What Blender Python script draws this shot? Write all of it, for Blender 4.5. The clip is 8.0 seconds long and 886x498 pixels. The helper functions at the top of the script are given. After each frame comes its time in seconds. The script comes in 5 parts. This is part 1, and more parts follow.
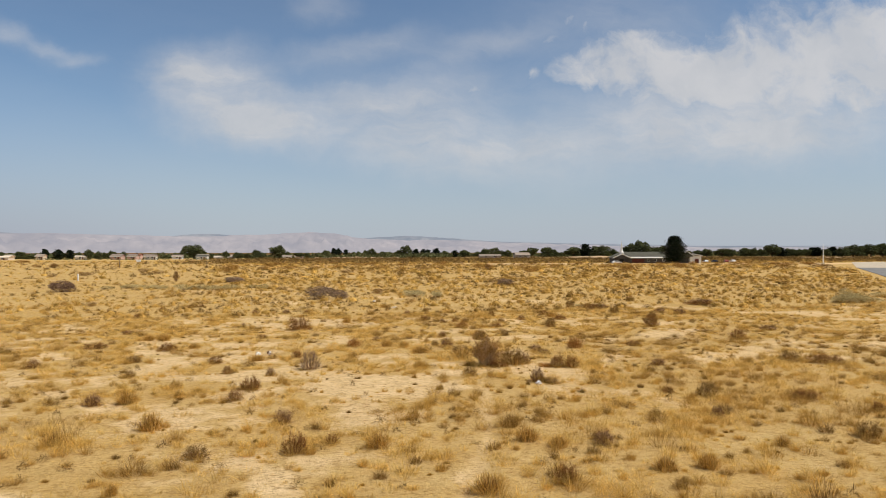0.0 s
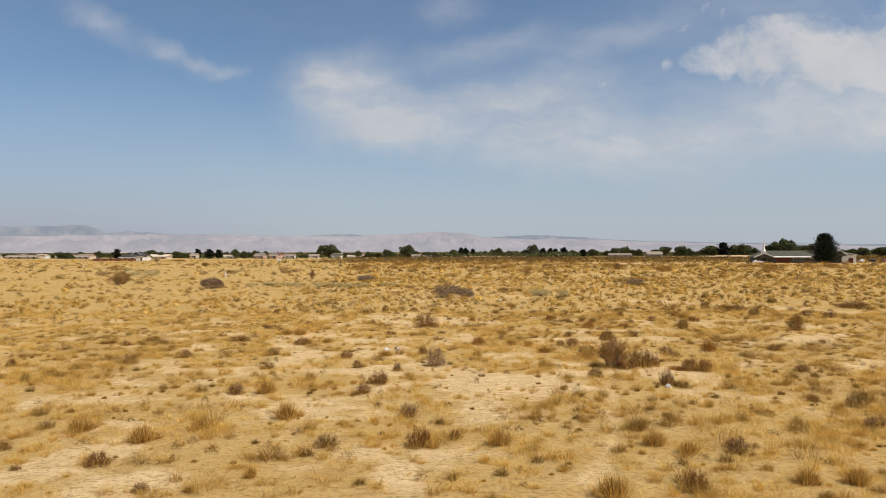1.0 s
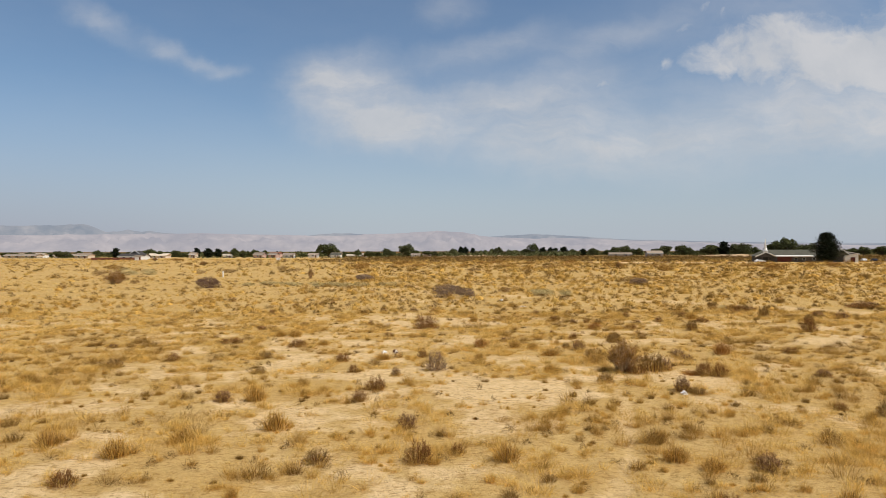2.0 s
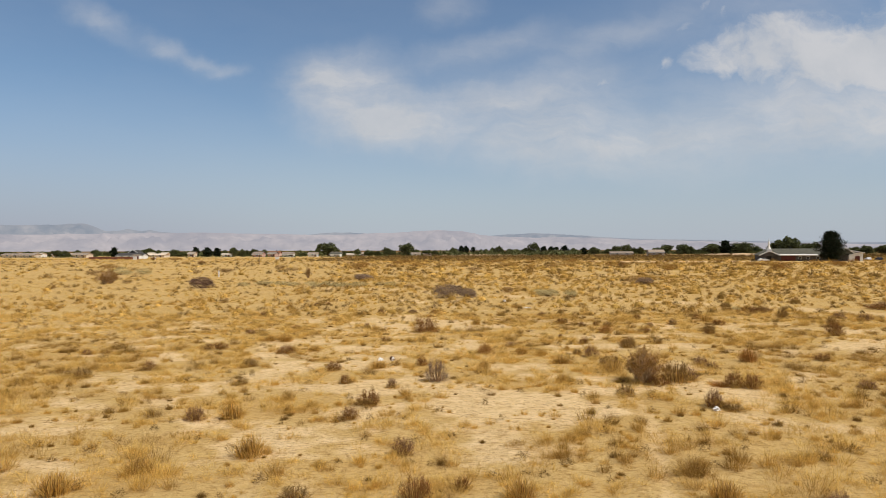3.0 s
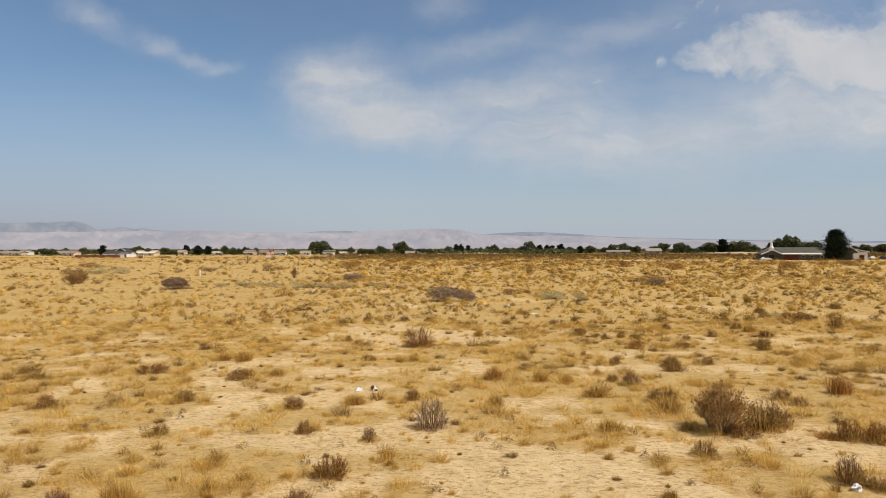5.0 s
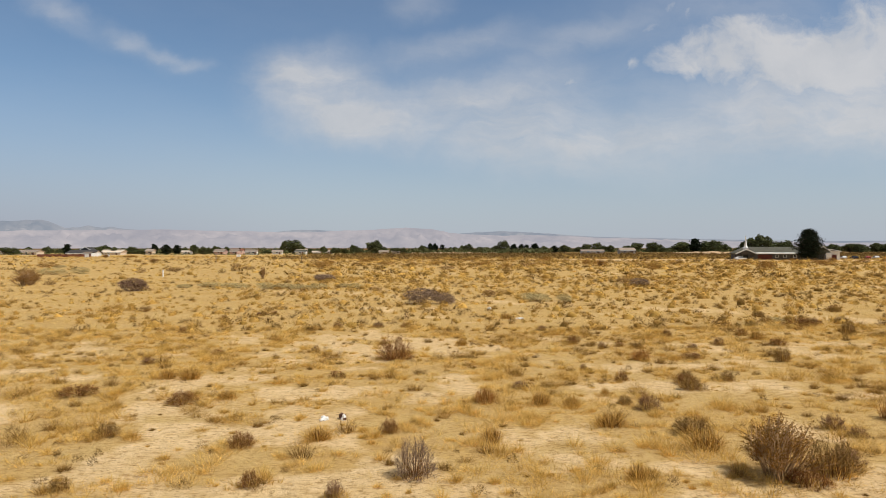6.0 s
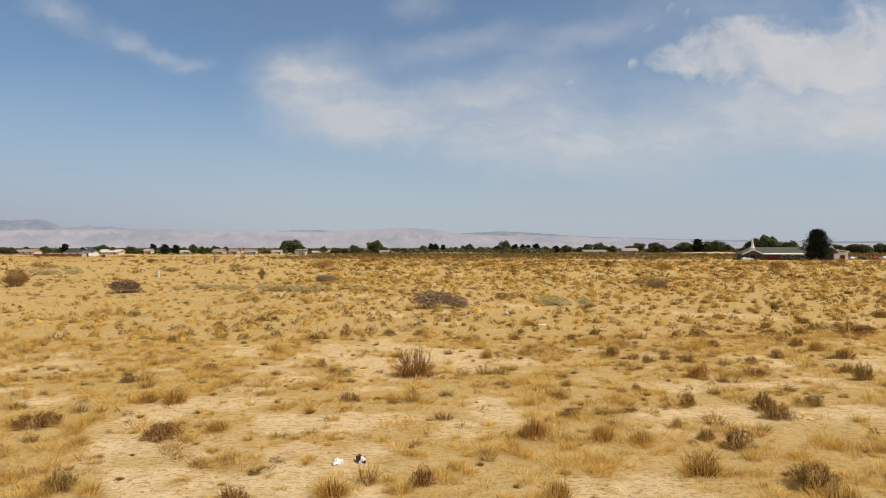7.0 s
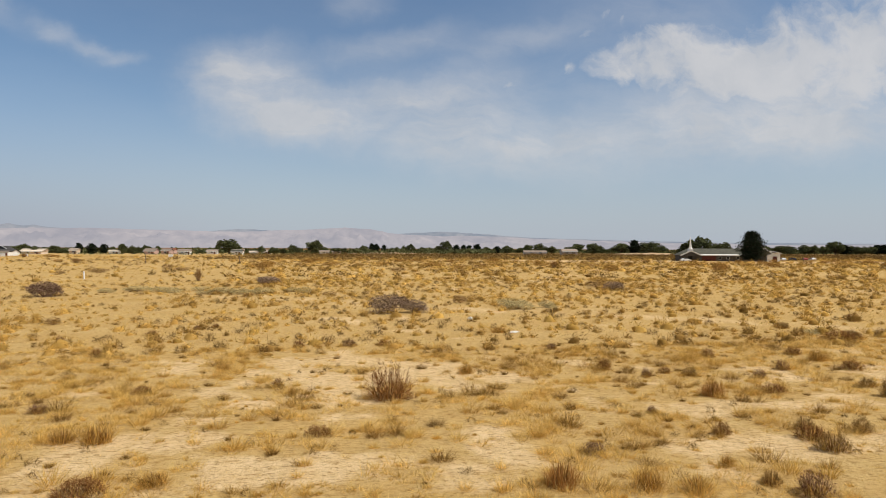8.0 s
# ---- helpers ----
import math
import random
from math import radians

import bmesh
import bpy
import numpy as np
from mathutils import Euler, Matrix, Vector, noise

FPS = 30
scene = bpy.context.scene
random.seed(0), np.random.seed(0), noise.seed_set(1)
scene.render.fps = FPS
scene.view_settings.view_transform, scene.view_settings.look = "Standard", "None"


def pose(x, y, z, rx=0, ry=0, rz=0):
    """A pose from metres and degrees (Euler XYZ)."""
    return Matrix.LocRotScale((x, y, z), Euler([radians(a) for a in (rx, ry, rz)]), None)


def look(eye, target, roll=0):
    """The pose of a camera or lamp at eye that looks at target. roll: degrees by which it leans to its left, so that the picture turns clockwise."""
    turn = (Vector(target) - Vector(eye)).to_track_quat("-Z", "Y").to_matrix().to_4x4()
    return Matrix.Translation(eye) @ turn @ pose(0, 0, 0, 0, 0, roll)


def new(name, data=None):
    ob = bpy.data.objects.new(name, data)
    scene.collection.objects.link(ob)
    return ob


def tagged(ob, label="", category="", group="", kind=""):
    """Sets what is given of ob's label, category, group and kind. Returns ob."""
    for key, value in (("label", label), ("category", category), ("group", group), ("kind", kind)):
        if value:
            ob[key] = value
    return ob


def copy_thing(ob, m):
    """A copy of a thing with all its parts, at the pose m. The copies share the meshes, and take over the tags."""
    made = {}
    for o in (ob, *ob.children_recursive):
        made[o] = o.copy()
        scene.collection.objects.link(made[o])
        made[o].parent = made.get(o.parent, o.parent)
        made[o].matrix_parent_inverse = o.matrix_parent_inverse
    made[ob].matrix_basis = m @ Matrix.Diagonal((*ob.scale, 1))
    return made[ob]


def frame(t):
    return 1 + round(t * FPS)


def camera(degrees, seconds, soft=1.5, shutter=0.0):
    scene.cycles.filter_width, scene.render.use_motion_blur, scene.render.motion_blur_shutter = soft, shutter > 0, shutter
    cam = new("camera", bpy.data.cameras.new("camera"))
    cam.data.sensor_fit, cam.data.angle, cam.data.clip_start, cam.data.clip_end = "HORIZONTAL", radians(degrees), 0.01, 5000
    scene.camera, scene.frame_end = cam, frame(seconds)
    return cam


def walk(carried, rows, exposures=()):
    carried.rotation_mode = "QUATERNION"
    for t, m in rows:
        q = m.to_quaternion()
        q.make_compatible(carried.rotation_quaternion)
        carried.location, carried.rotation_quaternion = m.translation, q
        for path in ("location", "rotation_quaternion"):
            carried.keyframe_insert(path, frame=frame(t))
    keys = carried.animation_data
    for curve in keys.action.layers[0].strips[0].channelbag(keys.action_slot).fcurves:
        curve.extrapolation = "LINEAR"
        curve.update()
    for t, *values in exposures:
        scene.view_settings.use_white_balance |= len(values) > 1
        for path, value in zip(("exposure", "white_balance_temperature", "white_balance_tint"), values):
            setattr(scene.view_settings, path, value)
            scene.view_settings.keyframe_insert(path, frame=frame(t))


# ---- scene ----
# path and lens
cam = camera(64.22, 8.0, soft=0.7)
walk(cam, [
    (0, look((0.727, 1.334, 5.649), (4.211, 21.028, 5.723), -0.05)),
    (0.1, look((0.751, 1.292, 5.645), (3.006, 21.165, 5.715), -0.08)),
    (0.2, look((0.776, 1.251, 5.640), (1.957, 21.216, 5.708), -0.11)),
    (0.3, look((0.800, 1.209, 5.636), (1.353, 21.201, 5.702), -0.13)),
    (0.4, look((0.824, 1.168, 5.632), (0.914, 21.167, 5.697), -0.14)),
    (0.5, look((0.849, 1.126, 5.628), (0.774, 21.126, 5.692), -0.14)),
    (0.7, look((0.857, 1.179, 5.623), (0.782, 21.179, 5.687), -0.14)),
    (1, look((0.870, 1.258, 5.616), (0.787, 21.258, 5.674), -0.12)),
    (1.5, look((0.839, 1.901, 5.598), (0.765, 21.901, 5.645), -0.10)),
    (3, look((0.765, 6.121, 5.531), (0.683, 26.120, 5.541), -0.15)),
    (3.5, look((0.736, 7.913, 5.514), (0.654, 27.913, 5.513), -0.12)),
    (4, look((0.804, 9.839, 5.498), (0.714, 29.839, 5.478), -0.11)),
    (4.5, look((0.800, 12.007, 5.487), (0.706, 32.007, 5.456), -0.09)),
    (4.7, look((0.738, 12.928, 5.483), (0.644, 32.928, 5.453), -0.09)),
    (5.8, look((0.398, 17.997, 5.463), (1.214, 37.980, 5.409), -0.03)),
    (6, look((0.336, 18.918, 5.460), (1.152, 38.901, 5.406), -0.03)),
    (6.5, look((-0.071, 21.231, 5.444), (0.750, 41.214, 5.391), 0.01)),
    (7, look((-0.605, 23.521, 5.438), (0.222, 43.504, 5.386), 0.03)),
    (7.4, look((-1.041, 25.315, 5.443), (-0.214, 45.298, 5.391), 0.03)),
    (7.5, look((-1.150, 25.763, 5.444), (-0.185, 45.740, 5.399), 0.04)),
    (7.6, look((-1.305, 26.199, 5.441), (0.275, 46.137, 5.399), 0.11)),
    (7.7, look((-1.460, 26.635, 5.438), (0.584, 46.530, 5.398), 0.16)),
    (7.8, look((-1.615, 27.071, 5.435), (0.684, 46.939, 5.396), 0.19)),
    (7.9, look((-1.770, 27.507, 5.432), (0.693, 47.355, 5.394), 0.21)),
    (8, look((-1.925, 27.943, 5.429), (0.612, 47.781, 5.391), 0.22)),
])


# ---- world, sun and exposure ----
SUN_DIR = Vector((0.58, -0.30, 0.88)).normalized()
scene.view_settings.exposure = 0.0

sun_data = bpy.data.lights.new("sun", "SUN")
sun_data.energy, sun_data.angle, sun_data.color = 4.2, radians(0.53), (1.0, 0.94, 0.85)
sun = new("sun", sun_data)
sun.matrix_world = look(SUN_DIR * 100, (0, 0, 0))

world = bpy.data.worlds.new("sky")
scene.world = world
world.use_nodes = True


def build_sky():
    nt = world.node_tree
    N, L = nt.nodes, nt.links
    N.clear()

    def math_node(op, a, b=None, c=None, clamp=False):
        n = N.new("ShaderNodeMath")
        n.operation, n.use_clamp = op, clamp
        for i, v in enumerate((a, b, c)):
            if v is None:
                continue
            if isinstance(v, (int, float)):
                n.inputs[i].default_value = v
            else:
                L.new(v, n.inputs[i])
        return n.outputs[0]

    sky = N.new("ShaderNodeTexSky")
    sky.sky_type, sky.sun_disc = "NISHITA", False
    sky.sun_elevation, sky.sun_rotation = math.asin(SUN_DIR.z), math.atan2(SUN_DIR.x, SUN_DIR.y)
    sky.altitude, sky.air_density, sky.dust_density, sky.ozone_density = 700, 1.0, 1.2, 1.6

    co = N.new("ShaderNodeTexCoord").outputs["Generated"]
    sep = N.new("ShaderNodeSeparateXYZ")
    L.new(co, sep.inputs[0])
    x, y, z = sep.outputs
    ahead = math_node("MAXIMUM", y, 0.12)
    u, v = math_node("DIVIDE", x, ahead), math_node("DIVIDE", z, ahead)
    flat = N.new("ShaderNodeCombineXYZ")
    L.new(u, flat.inputs[0]), L.new(v, flat.inputs[1])
    flat = flat.outputs[0]

    def fbm(vector, scale, detail, rough, stretch=(1, 1, 1), distortion=0.0, turn=0.0):
        m = N.new("ShaderNodeMapping")
        m.inputs["Scale"].default_value = stretch
        m.inputs["Rotation"].default_value = (0, 0, turn)
        L.new(vector, m.inputs[0])
        n = N.new("ShaderNodeTexNoise")
        n.inputs["Scale"].default_value, n.inputs["Detail"].default_value = scale, detail
        n.inputs["Roughness"].default_value, n.inputs["Distortion"].default_value = rough, distortion
        L.new(m.outputs[0], n.inputs[0])
        return n

    # wandering of the cloud outlines
    wander = fbm(flat, 7.0, 5, 0.6)
    shift = N.new("ShaderNodeVectorMath")
    shift.operation = "MULTIPLY_ADD"
    shift.inputs[1].default_value, shift.inputs[2].default_value = (0.11, 0.075, 0), (-0.055, -0.0375, 0)
    L.new(wander.outputs["Color"], shift.inputs[0])
    moved = N.new("ShaderNodeVectorMath")
    L.new(flat, moved.inputs[0]), L.new(shift.outputs[0], moved.inputs[1])
    moved = moved.outputs[0]

    def blob(cx, cy, rx, ry, turn, weight, hard=0.0):
        m = N.new("ShaderNodeMapping")
        m.vector_type = "TEXTURE"
        m.inputs["Location"].default_value = (cx, cy, 0)
        m.inputs["Rotation"].default_value = (0, 0, radians(turn))
        m.inputs["Scale"].default_value = (rx, ry, 1)
        L.new(moved, m.inputs[0])
        ln = N.new("ShaderNodeVectorMath")
        ln.operation = "LENGTH"
        L.new(m.outputs[0], ln.inputs[0])
        r = N.new("ShaderNodeMapRange")
        r.interpolation_type = "SMOOTHSTEP"
        r.inputs["From Min"].default_value, r.inputs["From Max"].default_value = hard, 1.0
        r.inputs["To Min"].default_value, r.inputs["To Max"].default_value = weight, 0.0
        L.new(ln.outputs["Value"], r.inputs[0])
        return r.outputs[0]

    def bank(blobs):
        total = None
        for b in blobs:
            c = blob(*b)
            total = c if total is None else math_node("ADD", total, c)
        return total

    def stretch_range(v, lo, hi, smooth=False):
        r = N.new("ShaderNodeMapRange")
        if smooth:
            r.interpolation_type = "SMOOTHSTEP"
        r.inputs["From Min"].default_value, r.inputs["From Max"].default_value = lo, hi
        L.new(v, r.inputs[0])
        return r.outputs[0]

    wisps = stretch_range(fbm(moved, 4.2, 9, 0.62, (1.0, 2.4, 1), 0.5, radians(-16)).outputs[0], 0.30, 0.70)
    fibres = stretch_range(fbm(moved, 11.0, 7, 0.62, (0.8, 2.8, 1), 0.3, radians(24)).outputs[0], 0.30, 0.72)
    lumps = fbm(moved, 15.0, 9, 0.60, (1, 1.35, 1), 0.2).outputs[0]
    thin = stretch_range(fbm(co, 2.4, 7, 0.62, (1, 1, 2.6)).outputs[0], 0.40, 0.75)
    grain = math_node("ADD", math_node("MULTIPLY", wisps, 0.62), math_node("MULTIPLY", fibres, 0.42))
    cirrus = math_node("MULTIPLY", bank(CIRRUS), math_node("ADD", grain, 0.26), clamp=True)
    held = bank(HEAPS)
    heaps = math_node("ADD", held, math_node("MULTIPLY", math_node("SUBTRACT", lumps, 0.5), math_node("MINIMUM", math_node("MULTIPLY", held, 4.0), 2.2)))
    heaps = math_node("MULTIPLY", stretch_range(heaps, 0.10, 1.25, True), 0.84)
    cover = math_node("MAXIMUM", math_node("MULTIPLY", cirrus, 0.78), heaps)
    # extra cloud above the view, added to whiten the fill light
    high = stretch_range(z, 0.36, 0.62, True)
    cover = math_node("ADD", cover, math_node("MULTIPLY", thin, math_node("ADD", math_node("MULTIPLY", high, 0.20), 0.06)), clamp=True)
    cover = math_node("ADD", cover, math_node("MULTIPLY", high, 0.05), clamp=True)
    fade = N.new("ShaderNodeMapRange")
    fade.interpolation_type = "SMOOTHSTEP"
    fade.inputs["From Min"].default_value, fade.inputs["From Max"].default_value = 0.02, 0.15
    L.new(z, fade.inputs[0])
    cover = math_node("MULTIPLY", cover, fade.outputs[0])

    tint = N.new("ShaderNodeMix")
    tint.data_type = "RGBA"
    tint.blend_type = "MULTIPLY"
    tint.inputs["Factor"].default_value = 1.0
    L.new(sky.outputs[0], tint.inputs["A"])
    tint.inputs["B"].default_value = SKY_TINT
    low = N.new("ShaderNodeMapRange")
    low.interpolation_type = "SMOOTHSTEP"
    low.inputs["From Min"].default_value, low.inputs["From Max"].default_value = -0.04, 0.24
    low.inputs["To Min"].default_value, low.inputs["To Max"].default_value = 0.93, 0.0
    L.new(z, low.inputs[0])
    hazy = N.new("ShaderNodeMix")
    hazy.data_type = "RGBA"
    L.new(low.outputs[0], hazy.inputs["Factor"])
    L.new(tint.outputs["Result"], hazy.inputs["A"])
    air = N.new("ShaderNodeMix")
    air.data_type = "RGBA"
    L.new(stretch_range(x, -0.60, -0.05, True), air.inputs["Factor"])
    air.inputs["A"].default_value, air.inputs["B"].default_value = HORIZON_AIR_WEST, HORIZON_AIR
    L.new(air.outputs["Result"], hazy.inputs["B"])
    shade = N.new("ShaderNodeMix")
    shade.data_type = "RGBA"
    L.new(stretch_range(fbm(moved, 9.0, 7, 0.6).outputs[0], 0.32, 0.66, True), shade.inputs["Factor"])
    shade.inputs["A"].default_value, shade.inputs["B"].default_value = CLOUD_SHADE, CLOUD_LIGHT
    mix = N.new("ShaderNodeMix")
    mix.data_type = "RGBA"
    L.new(cover, mix.inputs["Factor"])
    L.new(hazy.outputs["Result"], mix.inputs["A"])
    L.new(shade.outputs["Result"], mix.inputs["B"])
    # unseen warm veil added high overhead, so that shaded sides turn less blue
    overhead = N.new("ShaderNodeMix")
    overhead.data_type = "RGBA"
    L.new(math_node("MULTIPLY", stretch_range(z, 0.34, 0.60, True), 0.85), overhead.inputs["Factor"])
    L.new(mix.outputs["Result"], overhead.inputs["A"])
    overhead.inputs["B"].default_value = UNSEEN_SKY_FILL
    mix = overhead
    bg = N.new("ShaderNodeBackground")
    bg.inputs["Strength"].default_value = SKY_STRENGTH
    L.new(mix.outputs["Result"], bg.inputs["Color"])
    out = N.new("ShaderNodeOutputWorld")
    L.new(bg.outputs[0], out.inputs["Surface"])


SKY_STRENGTH = 0.10
SKY_TINT = (0.91, 0.98, 1.01, 1)
HORIZON_AIR, HORIZON_AIR_WEST = (4.32, 4.80, 5.60, 1), (3.42, 3.62, 4.70, 1)
# colour of the veil added overhead, out of view, for neutral fill light
UNSEEN_SKY_FILL = (2.9, 2.75, 2.65, 1)
CLOUD_LIGHT = (6.5, 6.4, 6.4, 1)
CLOUD_SHADE = (5.7, 5.75, 5.9, 1)
# centre, radii, turn in degrees, weight and core of each bank of cloud, as slopes to the side and up from the level way ahead
CIRRUS = [
    (-0.11, 0.192, 0.16, 0.082, -8, 0.72, 0.2), (-0.152, 0.250, 0.12, 0.060, 4, 0.58, 0.1), (-0.184, 0.228, 0.06, 0.050, 0, 0.48, 0.1), (-0.10, 0.170, 0.14, 0.045, -6, 0.50, 0.1), (0.10, 0.172, 0.32, 0.085, -7, 0.72, 0.15),
    (0.27, 0.138, 0.32, 0.072, -2, 0.66, 0.1), (0.16, 0.228, 0.26, 0.065, 6, 0.60, 0.0), (0.56, 0.180, 0.40, 0.100, 0, 0.66, 0.1), (0.74, 0.225, 0.46, 0.125, 4, 0.75, 0.2),
    (0.05, 0.285, 0.18, 0.036, 14, 0.48, 0.0), (0.22, 0.300, 0.14, 0.034, 16, 0.40, 0.0), (0.0, 0.338, 0.07, 0.035, 20, 0.36, 0.0),
    (-0.504, 0.335, 0.080, 0.036, -25, 0.42, 0.0), (-0.40, 0.290, 0.180, 0.034, -25, 0.20, 0.0), (-0.392, 0.291, 0.055, 0.024, -30, 0.33, 0.0), (-0.335, 0.267, 0.040, 0.016, -8, 0.36, 0.0), (-0.298, 0.2506, 0.040, 0.020, -5, 0.40, 0.0),
    (0.45, 0.335, 0.32, 0.11, 5, 0.36, 0.0),
]
HEAPS = [
    (0.92, 0.325, 0.52, 0.175, 9, 1.25, 0.12), (0.60, 0.250, 0.30, 0.085, 4, 0.45, 0.0), (0.55, 0.280, 0.20, 0.085, 16, 0.80, 0.05), (0.420, 0.284, 0.135, 0.060, 20, 0.95, 0.0), (0.226, 0.243, 0.040, 0.022, 10, 0.58, 0.0),
    (0.312, 0.263, 0.026, 0.020, 0, 0.58, 0.0), (0.356, 0.340, 0.020, 0.022, 0, 0.52, 0.0), (0.339, 0.316, 0.030, 0.020, 20, 0.50, 0.0), (0.395, 0.327, 0.018, 0.018, 0, 0.50, 0.0),
]
build_sky()

# ---- materials ----


def surface(name, c1, c2, scale, rough=0.85, bump=0.0, bump_scale=None, vary=0.0, island=False, thin=0.0, metal=0.0, fine=6.0, spec=0.0):
    """A material of two colours in broad patches, with a finer grain, relief and a change from piece to piece."""
    m = bpy.data.materials.new(name)
    m.use_nodes = True
    nt = m.node_tree
    N, L = nt.nodes, nt.links
    p = N["Principled BSDF"]
    p.inputs["Roughness"].default_value, p.inputs["Metallic"].default_value = rough, metal
    p.inputs["Specular IOR Level"].default_value = spec
    co = N.new("ShaderNodeTexCoord").outputs["Object"]
    a = N.new("ShaderNodeTexNoise")
    a.inputs["Scale"].default_value, a.inputs["Detail"].default_value = scale, 4
    L.new(co, a.inputs[0])
    r = N.new("ShaderNodeMapRange")
    r.inputs["From Min"].default_value, r.inputs["From Max"].default_value = 0.35, 0.65
    L.new(a.outputs[0], r.inputs[0])
    mix = N.new("ShaderNodeMix")
    mix.data_type = "RGBA"
    mix.inputs["A"].default_value, mix.inputs["B"].default_value = (*c1, 1), (*c2, 1)
    L.new(r.outputs[0], mix.inputs["Factor"])
    b = N.new("ShaderNodeTexNoise")
    b.inputs["Scale"].default_value, b.inputs["Detail"].default_value = scale * fine, 3
    L.new(co, b.inputs[0])
    hsv = N.new("ShaderNodeHueSaturation")
    L.new(mix.outputs["Result"], hsv.inputs["Color"])
    val = N.new("ShaderNodeMapRange")
    val.inputs["From Min"].default_value, val.inputs["From Max"].default_value = 0.3, 0.7
    val.inputs["To Min"].default_value, val.inputs["To Max"].default_value = 0.82, 1.18
    L.new(b.outputs[0], val.inputs[0])
    last = val.outputs[0]
    if vary:
        pick = N.new("ShaderNodeNewGeometry").outputs["Random Per Island"] if island else N.new("ShaderNodeObjectInfo").outputs["Random"]
        v = N.new("ShaderNodeMapRange")
        v.inputs["To Min"].default_value, v.inputs["To Max"].default_value = 1 - vary, 1 + vary
        L.new(pick, v.inputs[0])
        t = N.new("ShaderNodeMath")
        t.operation = "MULTIPLY"
        L.new(last, t.inputs[0]), L.new(v.outputs[0], t.inputs[1])
        last = t.outputs[0]
    L.new(last, hsv.inputs["Value"])
    L.new(hsv.outputs[0], p.inputs["Base Color"])
    if bump:
        c = N.new("ShaderNodeTexNoise")
        c.inputs["Scale"].default_value, c.inputs["Detail"].default_value = bump_scale or scale * 8, 5
        L.new(co, c.inputs[0])
        k = N.new("ShaderNodeBump")
        k.inputs["Strength"].default_value, k.inputs["Distance"].default_value = bump, 0.05
        L.new(c.outputs[0], k.inputs["Height"])
        L.new(k.outputs[0], p.inputs["Normal"])
    if thin:
        tr = N.new("ShaderNodeBsdfTranslucent")
        L.new(hsv.outputs[0], tr.inputs["Color"])
        ms = N.new("ShaderNodeMixShader")
        ms.inputs[0].default_value = thin
        L.new(p.outputs[0], ms.inputs[1]), L.new(tr.outputs[0], ms.inputs[2])
        L.new(ms.outputs[0], N["Material Output"].inputs["Surface"])
    return m


